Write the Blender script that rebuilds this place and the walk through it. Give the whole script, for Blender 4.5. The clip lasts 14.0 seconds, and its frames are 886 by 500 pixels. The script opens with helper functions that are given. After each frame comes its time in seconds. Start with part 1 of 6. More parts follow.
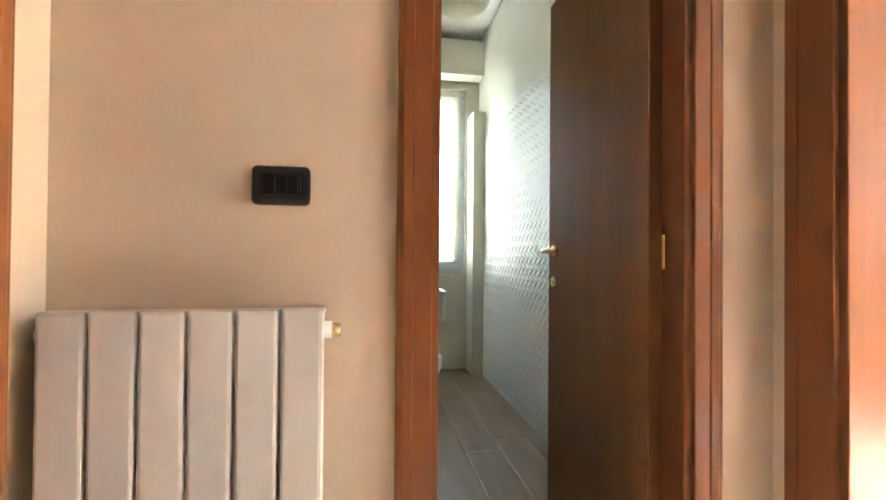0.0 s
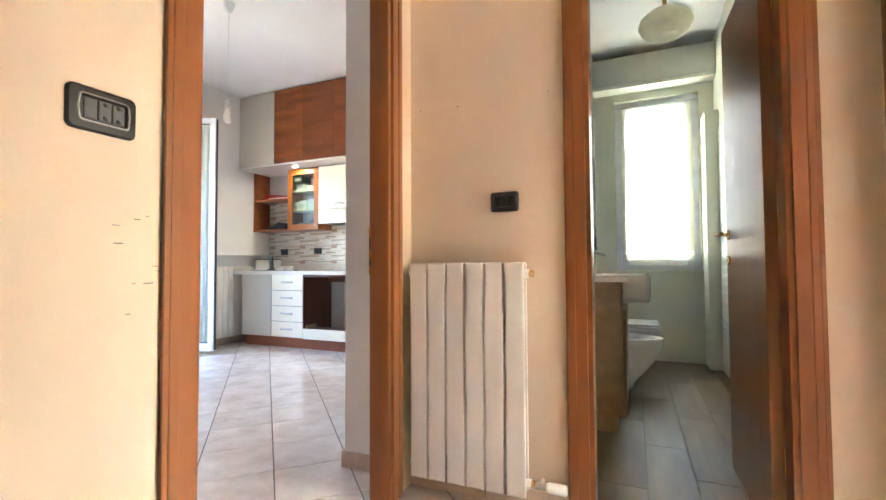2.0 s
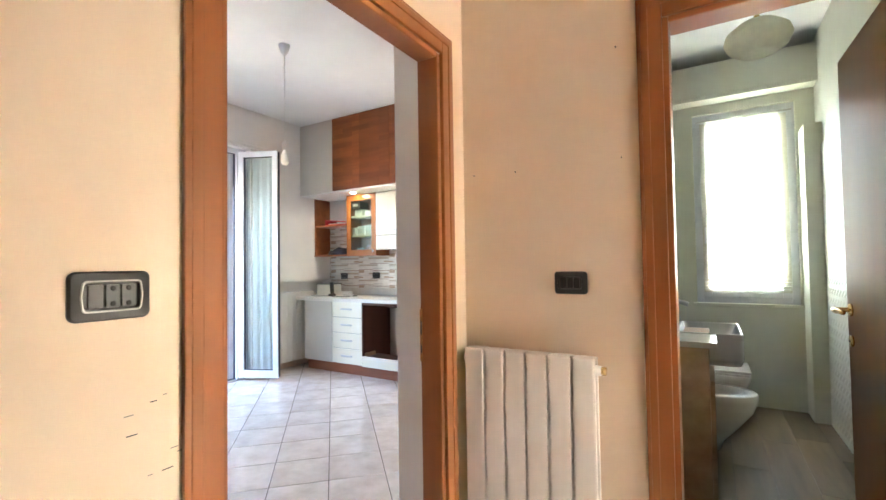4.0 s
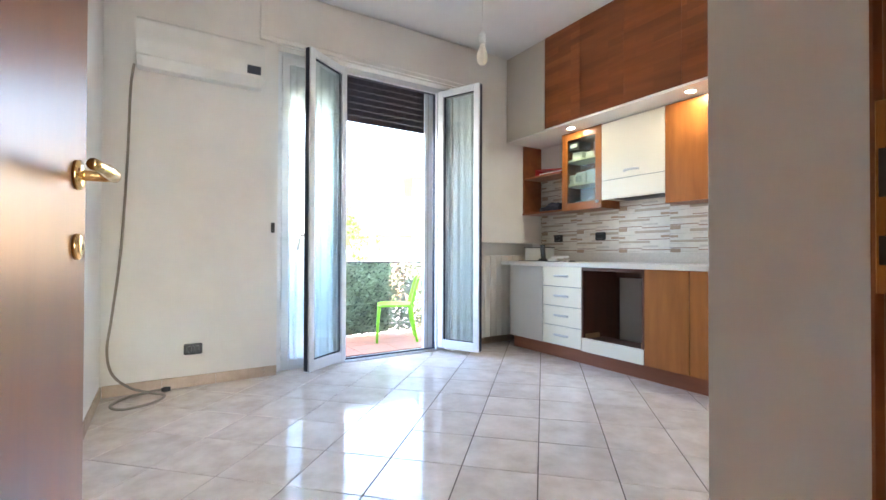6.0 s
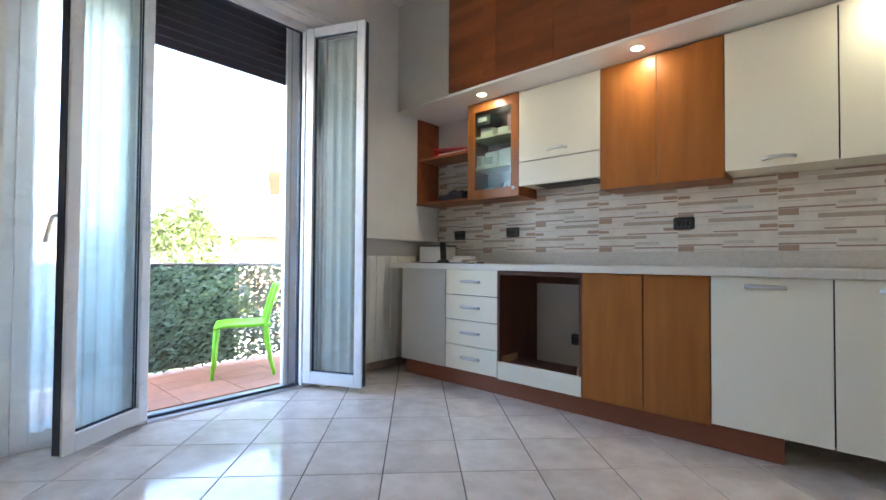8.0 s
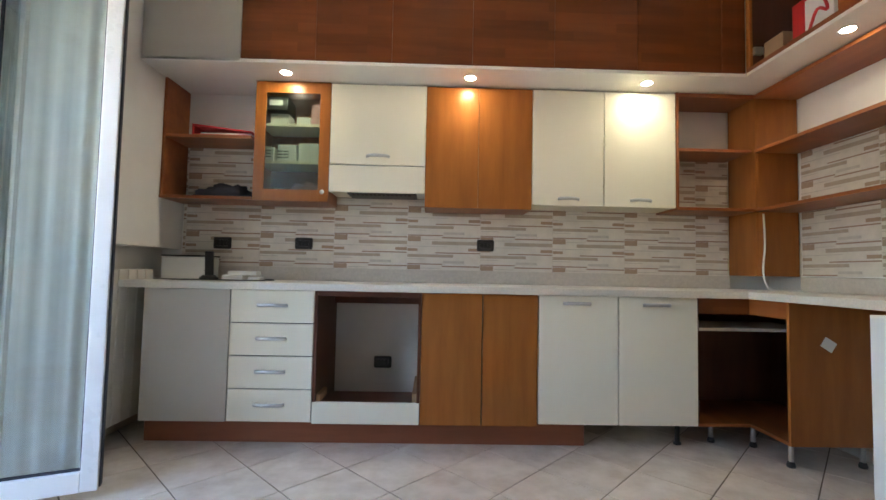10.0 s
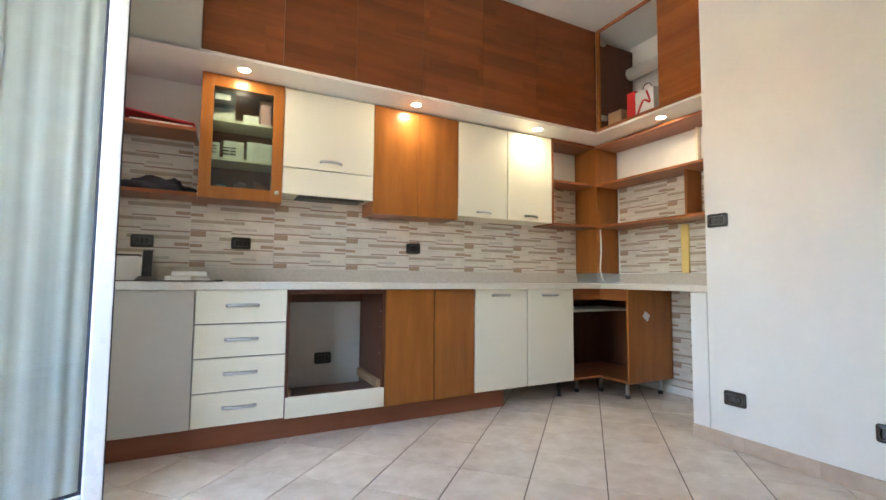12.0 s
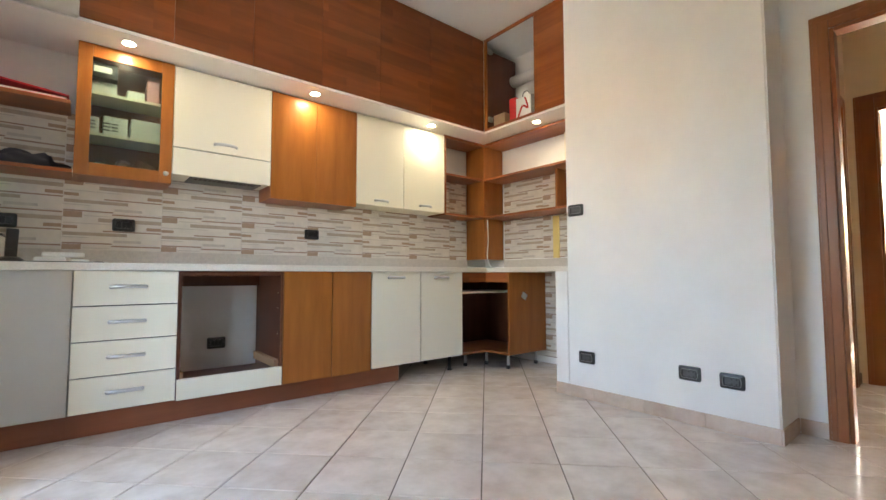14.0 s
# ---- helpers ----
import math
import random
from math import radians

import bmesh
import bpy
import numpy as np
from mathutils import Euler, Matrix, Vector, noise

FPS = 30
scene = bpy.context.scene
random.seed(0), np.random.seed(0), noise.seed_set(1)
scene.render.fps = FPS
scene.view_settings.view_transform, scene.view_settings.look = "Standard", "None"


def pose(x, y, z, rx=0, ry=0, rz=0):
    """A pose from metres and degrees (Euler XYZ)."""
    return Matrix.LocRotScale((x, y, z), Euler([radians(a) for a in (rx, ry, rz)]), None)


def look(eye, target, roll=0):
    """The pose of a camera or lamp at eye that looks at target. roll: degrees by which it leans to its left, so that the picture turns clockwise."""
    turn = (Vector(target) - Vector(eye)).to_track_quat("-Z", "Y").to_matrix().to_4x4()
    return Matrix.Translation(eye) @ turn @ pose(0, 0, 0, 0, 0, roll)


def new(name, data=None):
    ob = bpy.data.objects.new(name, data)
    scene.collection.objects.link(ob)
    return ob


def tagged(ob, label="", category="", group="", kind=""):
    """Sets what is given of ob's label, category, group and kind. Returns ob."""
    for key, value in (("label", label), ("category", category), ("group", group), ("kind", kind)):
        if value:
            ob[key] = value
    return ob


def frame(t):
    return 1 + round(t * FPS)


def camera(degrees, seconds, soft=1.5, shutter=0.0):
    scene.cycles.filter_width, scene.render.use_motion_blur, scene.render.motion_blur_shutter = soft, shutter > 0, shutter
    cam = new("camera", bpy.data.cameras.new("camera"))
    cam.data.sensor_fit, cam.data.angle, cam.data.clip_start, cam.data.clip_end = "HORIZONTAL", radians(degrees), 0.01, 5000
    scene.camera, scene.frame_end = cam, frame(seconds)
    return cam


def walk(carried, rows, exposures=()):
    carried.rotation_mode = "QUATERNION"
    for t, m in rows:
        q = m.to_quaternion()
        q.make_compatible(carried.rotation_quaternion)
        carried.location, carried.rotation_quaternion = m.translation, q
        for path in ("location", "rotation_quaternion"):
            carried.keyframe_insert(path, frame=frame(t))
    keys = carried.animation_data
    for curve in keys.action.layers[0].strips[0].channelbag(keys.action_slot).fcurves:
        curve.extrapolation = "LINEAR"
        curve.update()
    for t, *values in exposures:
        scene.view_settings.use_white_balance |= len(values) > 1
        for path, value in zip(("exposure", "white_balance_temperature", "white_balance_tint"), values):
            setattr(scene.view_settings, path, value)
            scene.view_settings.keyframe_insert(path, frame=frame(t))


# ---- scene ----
cam = camera(89.9, 14.0)
PATH = [
    (0, (0.927, 0.45, 1.083), (1.26, 2.42, 1.104), 0.5),
    (0.5, (0.966, 0.306, 1.075), (1.021, 2.305, 1.105), 0.8),
    (1, (0.983, 0.079, 1.036), (0.832, 2.073, 1.084), 0.4),
    (1.5, (1.079, -0.164, 0.976), (0.557, 1.765, 1.035), -0.1),
    (2, (1.234, -0.354, 0.965), (0.444, 1.482, 1.033), -0.3),
    (2.2, (1.273, -0.383, 0.947), (0.456, 1.441, 1.025), -0.6),
    (4.3, (1.13, -0.115, 1.372), (-0.005, 1.532, 1.419), -0.6),
    (4.5, (1.074, -0.04, 1.398), (-0.16, 1.533, 1.442), 0.0),
    (5, (0.864, 0.268, 1.224), (-0.623, 1.604, 1.247), 0.3),
    (5.5, (0.606, 0.445, 1.052), (-1.032, 1.592, 1.069), 0.5),
    (6, (0.368, 0.598, 0.969), (-1.322, 1.667, 0.99), 0.2),
    (6.5, (0.057, 0.798, 0.95), (-1.646, 1.847, 0.976), 0.1),
    (7, (-0.175, 1.028, 0.936), (-1.884, 2.065, 0.959), 0.1),
    (7.5, (-0.39, 1.162, 0.935), (-1.974, 2.383, 0.967), 0.3),
    (8, (-0.559, 1.205, 0.933), (-1.884, 2.702, 0.976), 0.4),
    (8.5, (-0.775, 1.249, 0.909), (-1.828, 2.948, 0.962), 0.6),
    (9, (-1.048, 1.232, 0.935), (-1.846, 3.064, 1.002), 0.8),
    (9.2, (-1.162, 1.223, 0.973), (-1.819, 3.11, 1.037), 0.9),
    (11.3, (-2.374, 1.109, 0.986), (-1.536, 2.92, 1.128), 0.6),
    (11.5, (-2.474, 1.078, 0.974), (-1.619, 2.881, 1.109), 0.6),
    (12, (-2.664, 1.011, 0.931), (-1.761, 2.791, 1.061), 0.5),
    (12.5, (-2.768, 0.888, 0.844), (-1.714, 2.583, 0.971), 0.4),
    (13, (-2.806, 0.759, 0.745), (-1.624, 2.367, 0.876), 0.1),
    (13.5, (-2.8, 0.673, 0.71), (-1.549, 2.228, 0.835), 0.1),
    (14, (-2.747, 0.79, 0.83), (-1.479, 2.332, 0.946), -0.1),
]
walk(cam, [(t, look(eye, target, roll)) for t, eye, target, roll in PATH],
     [(0, 5.75, 6250, 13), (0.5, 6.35, 6250, 14), (1.0, 5.85, 6400, 13), (1.5, 5.6, 6450, 12), (2.0, 5.75, 6350, 12), (4.5, 5.65, 6300, 11), (5.0, 5.12, 6150, 11), (6.0, 5.25, 6400, 11), (7.0, 4.8, 6300, 10),
      (8.0, 4.6, 6250, 10), (9.0, 4.3, 6400, 10), (11.5, 5.2, 7050, 10), (12.5, 5.02, 7050, 10), (13.5, 5.08, 7100, 11), (14.0, 5.1, 7150, 11)])

# ---- world, sun, exposure ----
SUN_EL, SUN_AZ = 42.0, 78.0
world = bpy.data.worlds.new("sky_world")
scene.world = world
world.use_nodes = True
wn = world.node_tree
sky = wn.nodes.new("ShaderNodeTexSky")
sky.sky_type = "NISHITA"
sky.sun_disc = False
sky.sun_elevation = radians(SUN_EL)
sky.sun_rotation = radians(SUN_AZ)
sky.dust_density = 4.0
wn.nodes["Background"].inputs[1].default_value = 0.15
wn.links.new(sky.outputs[0], wn.nodes["Background"].inputs[0])
sun_data = bpy.data.lights.new("sun", "SUN")
sun_data.energy, sun_data.angle, sun_data.color = 5.0, radians(0.5), (1.0, 0.94, 0.85)
sun = new("sun", sun_data)
a, e = radians(SUN_AZ), radians(SUN_EL)
sun.matrix_world = look((0, 0, 0), (-math.sin(a) * math.cos(e), -math.cos(a) * math.cos(e), -math.sin(e)))

# ---- plan ----
CEIL = 3.12
W_X, N_Y, S_Y = -3.37, 4.30, 0.25        # kitchen faces
E_X = 0.75                               # alcove face
PIL_X, PIL_S, PIL_N = -0.066, 1.448, 2.665
PIL_LOW = 2.765                           # the same wall below worktop height
DK_X, DH_X = 0.225, 0.31                  # kitchen and hall faces of the door wall
HALL_N, HALL_E, HALL_S = 1.43, 1.95, -2.4
HALL_E2 = 2.07                            # far face of the hall's east wall
BN_Y, BE_X, BW_X, BS_Y = 4.60, 1.97, 0.87, 1.54


# ---- helpers of this scene ----
def link(nt, a, b):
    nt.links.new(a, b)


def mat(name, base, rough=0.5, metal=0.0, vary=0.06, scale=6.0, bump=0.05, fine=120.0, stretch=(1, 1, 1), second=None, spec=0.5, rand=0.0):
    m = bpy.data.materials.new(name)
    m.use_nodes = True
    nt = m.node_tree
    b = nt.nodes["Principled BSDF"]
    b.inputs["Metallic"].default_value = metal
    b.inputs["Specular IOR Level"].default_value = spec
    tc = nt.nodes.new("ShaderNodeTexCoord")
    mp = nt.nodes.new("ShaderNodeMapping")
    mp.inputs["Scale"].default_value = stretch
    link(nt, tc.outputs["Object"], mp.inputs["Vector"])
    vec = mp.outputs[0]
    info = None
    if rand:
        info = nt.nodes.new("ShaderNodeObjectInfo")
        off = nt.nodes.new("ShaderNodeVectorMath")
        off.operation = "MULTIPLY_ADD"
        link(nt, info.outputs["Random"], off.inputs[0])
        off.inputs[1].default_value = (37, 53, 19)
        link(nt, vec, off.inputs[2])
        vec = off.outputs[0]
    n1 = nt.nodes.new("ShaderNodeTexNoise")
    n1.inputs["Scale"].default_value = scale
    n1.inputs["Detail"].default_value = 6
    n1.inputs["Roughness"].default_value = 0.6
    link(nt, vec, n1.inputs["Vector"])
    n2 = nt.nodes.new("ShaderNodeTexNoise")
    n2.inputs["Scale"].default_value = fine
    n2.inputs["Detail"].default_value = 3
    link(nt, vec, n2.inputs["Vector"])
    ramp = nt.nodes.new("ShaderNodeValToRGB")
    dark = tuple(c * (1 - 2 * vary) for c in base) if second is None else second
    lite = tuple(min(1, c * (1 + vary)) for c in base)
    ramp.color_ramp.elements[0].position, ramp.color_ramp.elements[1].position = 0.32, 0.68
    ramp.color_ramp.elements[0].color, ramp.color_ramp.elements[1].color = (*dark, 1), (*lite, 1)
    link(nt, n1.outputs[0], ramp.inputs[0])
    col = ramp.outputs[0]
    if rand:
        hv = nt.nodes.new("ShaderNodeHueSaturation")
        mr = nt.nodes.new("ShaderNodeMapRange")
        mr.inputs["To Min"].default_value, mr.inputs["To Max"].default_value = 1 - rand, 1 + rand
        link(nt, info.outputs["Random"], mr.inputs["Value"])
        link(nt, mr.outputs[0], hv.inputs["Value"])
        link(nt, col, hv.inputs["Color"])
        col = hv.outputs[0]
    link(nt, col, b.inputs["Base Color"])
    rr = nt.nodes.new("ShaderNodeMapRange")
    rr.inputs["To Min"].default_value, rr.inputs["To Max"].default_value = rough * 0.85, min(1, rough * 1.15)
    link(nt, n1.outputs[0], rr.inputs["Value"])
    link(nt, rr.outputs[0], b.inputs["Roughness"])
    if bump:
        bp = nt.nodes.new("ShaderNodeBump")
        bp.inputs["Strength"].default_value = bump
        bp.inputs["Distance"].default_value = 0.002
        link(nt, n2.outputs[0], bp.inputs["Height"])
        link(nt, bp.outputs[0], b.inputs["Normal"])
    return m


def wood(name, base, dark, axis="z", rough=0.35, scale=9.0, rand=0.05, spec=0.35):
    st = {"x": (0.12, 1, 1), "y": (1, 0.12, 1), "z": (1, 1, 0.12)}[axis]
    return mat(name, base, rough, vary=0.05, scale=scale, bump=0.04, fine=60, stretch=st, second=dark, rand=rand, spec=spec)


def veneer_blocks(m, swap):
    """Breaks a wood into veneer strips of slightly different tone. swap: which axis runs along the strips."""
    nt = m.node_tree
    b = nt.nodes["Principled BSDF"]
    src = b.inputs["Base Color"].links[0].from_socket
    tc = nt.nodes.new("ShaderNodeTexCoord")
    sep, com = nt.nodes.new("ShaderNodeSeparateXYZ"), nt.nodes.new("ShaderNodeCombineXYZ")
    link(nt, tc.outputs["Object"], sep.inputs[0])
    link(nt, sep.outputs[swap], com.inputs[0])
    link(nt, sep.outputs[2], com.inputs[1])
    br = nt.nodes.new("ShaderNodeTexBrick")
    br.inputs["Scale"].default_value = 1.0
    br.inputs["Brick Width"].default_value, br.inputs["Row Height"].default_value = 0.41, 0.058
    br.inputs["Mortar Size"].default_value = 0.0
    br.inputs["Color1"].default_value, br.inputs["Color2"].default_value = (0.82, 0.80, 0.78, 1), (1.10, 1.09, 1.08, 1)
    br.offset = 0.37
    link(nt, com.outputs[0], br.inputs["Vector"])
    mx = nt.nodes.new("ShaderNodeMixRGB")
    mx.blend_type = "MULTIPLY"
    mx.inputs[0].default_value = 1.0
    link(nt, src, mx.inputs[1])
    link(nt, br.outputs["Color"], mx.inputs[2])
    link(nt, mx.outputs[0], b.inputs["Base Color"])


def glow(name, color, strength):
    m = bpy.data.materials.new(name)
    m.use_nodes = True
    b = m.node_tree.nodes["Principled BSDF"]
    b.inputs["Base Color"].default_value = (0.8, 0.8, 0.8, 1)
    b.inputs["Emission Color"].default_value = (*color, 1)
    b.inputs["Emission Strength"].default_value = strength
    return m


def glass_mat(name, tint=(0.95, 0.98, 0.97), rough=0.0, gloss=0.08):
    """A thin pane: mostly clear, with a little mirror."""
    m = bpy.data.materials.new(name)
    m.use_nodes = True
    nt = m.node_tree
    nt.nodes.remove(nt.nodes["Principled BSDF"])
    out = nt.nodes["Material Output"]
    tr = nt.nodes.new("ShaderNodeBsdfTransparent")
    tr.inputs[0].default_value = (*tint, 1)
    gl = nt.nodes.new("ShaderNodeBsdfGlossy")
    gl.inputs["Roughness"].default_value = rough
    mx = nt.nodes.new("ShaderNodeMixShader")
    mx.inputs[0].default_value = gloss
    link(nt, tr.outputs[0], mx.inputs[1])
    link(nt, gl.outputs[0], mx.inputs[2])
    link(nt, mx.outputs[0], out.inputs[0])
    return m


def sheer_mat(name, color, clear, matt=0.5):
    """Thin cloth: part see-through, part translucent, part matt."""
    m = bpy.data.materials.new(name)
    m.use_nodes = True
    nt = m.node_tree
    nt.nodes.remove(nt.nodes["Principled BSDF"])
    out = nt.nodes["Material Output"]
    tr = nt.nodes.new("ShaderNodeBsdfTransparent")
    tl = nt.nodes.new("ShaderNodeBsdfTranslucent")
    df = nt.nodes.new("ShaderNodeBsdfDiffuse")
    tl.inputs[0].default_value = df.inputs[0].default_value = (*color, 1)
    m1, m2 = nt.nodes.new("ShaderNodeMixShader"), nt.nodes.new("ShaderNodeMixShader")
    m1.inputs[0].default_value = matt
    link(nt, tl.outputs[0], m1.inputs[1])
    link(nt, df.outputs[0], m1.inputs[2])
    tc = nt.nodes.new("ShaderNodeTexCoord")
    nz = nt.nodes.new("ShaderNodeTexNoise")
    nz.inputs["Scale"].default_value = 25
    link(nt, tc.outputs["Object"], nz.inputs["Vector"])
    mr = nt.nodes.new("ShaderNodeMapRange")
    mr.inputs["To Min"].default_value, mr.inputs["To Max"].default_value = 1 - clear - 0.08, 1 - clear + 0.08
    link(nt, nz.outputs[0], mr.inputs["Value"])
    link(nt, mr.outputs[0], m2.inputs[0])
    link(nt, tr.outputs[0], m2.inputs[1])
    link(nt, m1.outputs[0], m2.inputs[2])
    link(nt, m2.outputs[0], out.inputs[0])
    return m


def mesh_of(name, bm, material, smooth=False):
    bmesh.ops.recalc_face_normals(bm, faces=bm.faces)
    me = bpy.data.meshes.new(name)
    bm.to_mesh(me)
    bm.free()
    for m in (material if isinstance(material, (list, tuple)) else [material]):
        me.materials.append(m)
    if smooth:
        for p in me.polygons:
            p.use_smooth = True
    return me


def adopt(ob, parent):
    ob.parent = parent
    ob.matrix_parent_inverse = rest(parent).inverted()


def rest(ob):
    """World pose of an object that has not been evaluated yet."""
    m = ob.matrix_basis.copy()
    if ob.parent:
        m = rest(ob.parent) @ ob.matrix_parent_inverse @ m
    return m


def part(name, bm, material, parent=None, label="", smooth=False):
    ob = new(name, mesh_of(name, bm, material, smooth))
    if parent is not None:
        adopt(ob, parent)
    return tagged(ob, label)


def thing(name, at, label, category, group="", kind=""):
    ob = new(name)
    ob.empty_display_size = 0.1
    ob.matrix_basis = Matrix.Translation(at)
    return tagged(ob, label, category, group, kind)


def add_box(bm, lo, hi, bevel=0.0, mi=0):
    lo, hi = Vector(lo), Vector(hi)
    r = bmesh.ops.create_cube(bm, size=1.0)
    vs = r["verts"]
    for v in vs:
        v.co = Vector([lo[i] + (v.co[i] + 0.5) * (hi[i] - lo[i]) for i in range(3)])
    fs = {f for v in vs for f in v.link_faces}
    for f in fs:
        f.material_index = mi
    if bevel:
        es = list({ed for v in vs for ed in v.link_edges})
        bmesh.ops.bevel(bm, geom=es, offset=bevel, segments=2, affect="EDGES", profile=0.6)
    return bm


def boxes(*items, bevel=0.0):
    bm = bmesh.new()
    for lo, hi in items:
        add_box(bm, lo, hi, bevel)
    return bm


def bx(name, lo, hi, material, parent=None, bevel=0.002, label=""):
    return part(name, boxes((lo, hi), bevel=bevel), material, parent, label)


def lathe(profile, n=32, at=(0, 0, 0), axis="z"):
    """Turned solid from (radius, height) pairs."""
    bm = bmesh.new()
    rings = []
    for r, h in profile:
        ring = []
        for i in range(n):
            t = 2 * math.pi * i / n
            c = (r * math.cos(t), r * math.sin(t), h)
            if axis == "y":
                c = (c[0], c[2], c[1])
            elif axis == "x":
                c = (c[2], c[0], c[1])
            ring.append(bm.verts.new(Vector(at) + Vector(c)))
        rings.append(ring)
    for p, q in zip(rings, rings[1:]):
        for i in range(n):
            bm.faces.new((p[i], p[(i + 1) % n], q[(i + 1) % n], q[i]))
    for ring in (rings[0], rings[-1]):
        bm.faces.new(ring)
    return bm


def tube(points, r, n=8, cyclic=False, bm=None):
    """A round bar along points; r may be a number or one per point."""
    bm = bm or bmesh.new()
    pts = [Vector(p) for p in points]
    rs = r if isinstance(r, (list, tuple)) else [r] * len(pts)
    rings, up = [], None
    for i, p in enumerate(pts):
        d = (pts[min(i + 1, len(pts) - 1)] - pts[max(i - 1, 0)]).normalized()
        if up is None or abs(d.dot(up)) > 0.98:
            up = Vector((0, 0, 1)) if abs(d.z) < 0.9 else Vector((1, 0, 0))
        u = d.cross(up).normalized()
        v = d.cross(u).normalized()
        rings.append([bm.verts.new(p + rs[i] * (math.cos(2 * math.pi * k / n) * u + math.sin(2 * math.pi * k / n) * v)) for k in range(n)])
    for a_, b_ in zip(rings, rings[1:]):
        for k in range(n):
            bm.faces.new((a_[k], a_[(k + 1) % n], b_[(k + 1) % n], b_[k]))
    bm.faces.new(rings[0])
    bm.faces.new(rings[-1])
    return bm


def smooth_path(points, steps=6):
    """Catmull-Rom through the points."""
    p = [Vector(q) for q in points]
    p = [p[0]] + p + [p[-1]]
    out = []
    for i in range(1, len(p) - 2):
        for s in range(steps):
            t = s / steps
            out.append(0.5 * (2 * p[i] + (p[i + 1] - p[i - 1]) * t + (2 * p[i - 1] - 5 * p[i] + 4 * p[i + 1] - p[i + 2]) * t * t + (3 * p[i] - p[i - 1] - 3 * p[i + 1] + p[i + 2]) * t ** 3))
    out.append(p[-2])
    return out


def setting(name, bm, material, label, category):
    return tagged(part(name, bm, material), label, category, kind="structure")


# ---- materials ----
M_WALL = mat("kitchen_paint", (0.84, 0.815, 0.78), 0.7, vary=0.025, scale=2.5, bump=0.10, fine=180)
M_HALL = mat("hall_paint", (0.80, 0.645, 0.48), 0.65, vary=0.03, scale=2.0, bump=0.10, fine=160)
M_CEIL = mat("ceiling_paint", (0.82, 0.81, 0.79), 0.8, vary=0.02, scale=2.0, bump=0.06, fine=180)
M_BATHW = mat("bath_white", (0.82, 0.82, 0.70), 0.45, vary=0.02, scale=3.0, bump=0.04)
M_WAVE = mat("bath_wave_tile", (0.84, 0.85, 0.76), 0.3, vary=0.015, bump=0.0)
M_TILE = mat("floor_tile_glaze", (0.74, 0.655, 0.585), 0.10, vary=0.05, scale=6.5, bump=0.02, fine=24, second=(0.60, 0.505, 0.43), rand=0.04)
M_GROUT = mat("floor_grout", (0.13, 0.10, 0.08), 0.9, vary=0.1, scale=30)
M_SKIRT = mat("skirting_tile", (0.64, 0.50, 0.40), 0.25, vary=0.05, scale=8, second=(0.54, 0.40, 0.31), rand=0.05)
M_DOORT = wood("door_cherry", (0.31, 0.112, 0.04), (0.25, 0.085, 0.03), "z", 0.32)
M_DOORX = wood("door_cherry_cross", (0.34, 0.135, 0.045), (0.22, 0.075, 0.024), "y", 0.32)
M_LEAF = wood("door_leaf_walnut", (0.27, 0.115, 0.045), (0.20, 0.08, 0.030), "z", 0.33, spec=0.5)
M_CHV = wood("cabinet_cherry_upright", (0.37, 0.126, 0.027), (0.285, 0.092, 0.018), "z", 0.30, scale=15)
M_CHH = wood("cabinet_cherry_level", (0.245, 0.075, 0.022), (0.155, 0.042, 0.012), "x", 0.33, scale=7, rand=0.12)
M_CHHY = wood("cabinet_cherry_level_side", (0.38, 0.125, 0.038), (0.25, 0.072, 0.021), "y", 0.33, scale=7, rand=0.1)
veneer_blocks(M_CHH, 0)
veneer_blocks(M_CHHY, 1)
M_PLINTH = wood("plinth_wood", (0.26, 0.085, 0.04), (0.19, 0.06, 0.028), "x", 0.35)
# Dark wood for cabinet insides, darkened further for the shade in there.
M_DARKW = wood("cabinet_inside_shaded", (0.12, 0.038, 0.019), (0.075, 0.024, 0.012), "z", 0.4)
M_CREAM = mat("cream_laminate", (0.83, 0.77, 0.625), 0.32, vary=0.006, scale=0.8, bump=0.02)
M_BEIGE = mat("beige_laminate", (0.55, 0.495, 0.425), 0.4, vary=0.015, scale=3, bump=0.02)
M_SOFF = mat("white_soffit_board", (0.80, 0.77, 0.72), 0.4, vary=0.015, scale=3, bump=0.02)
M_TOP = mat("worktop_laminate", (0.74, 0.68, 0.60), 0.35, vary=0.05, scale=90, bump=0.02)
M_UPST = mat("worktop_upstand", (0.60, 0.54, 0.47), 0.35, metal=0.0, vary=0.05, scale=60, bump=0.02)
# Near-black for holes and front gaps: their shade put into the colour.
M_EDGE = mat("hollow_shade", (0.03, 0.02, 0.015), 0.6, vary=0.1)
M_TBASE = mat("wall_tile_light", (0.74, 0.68, 0.60), 0.25, vary=0.05, scale=12, bump=0.03, fine=50, rand=0.02)
M_TTAN = mat("wall_tile_tan", (0.46, 0.37, 0.285), 0.3, vary=0.08, scale=25, bump=0.04, fine=60)
M_TBRN = mat("wall_tile_brown", (0.42, 0.285, 0.195), 0.3, vary=0.10, scale=25, bump=0.04, fine=60)
M_TDRK = mat("wall_tile_dark", (0.36, 0.235, 0.175), 0.3, vary=0.10, scale=25, bump=0.04, fine=60)
M_TGRY = mat("wall_tile_grey", (0.54, 0.485, 0.425), 0.3, vary=0.06, scale=25, bump=0.03, fine=60)
M_PVC = mat("white_pvc", (0.82, 0.84, 0.86), 0.28, vary=0.01, bump=0.01)
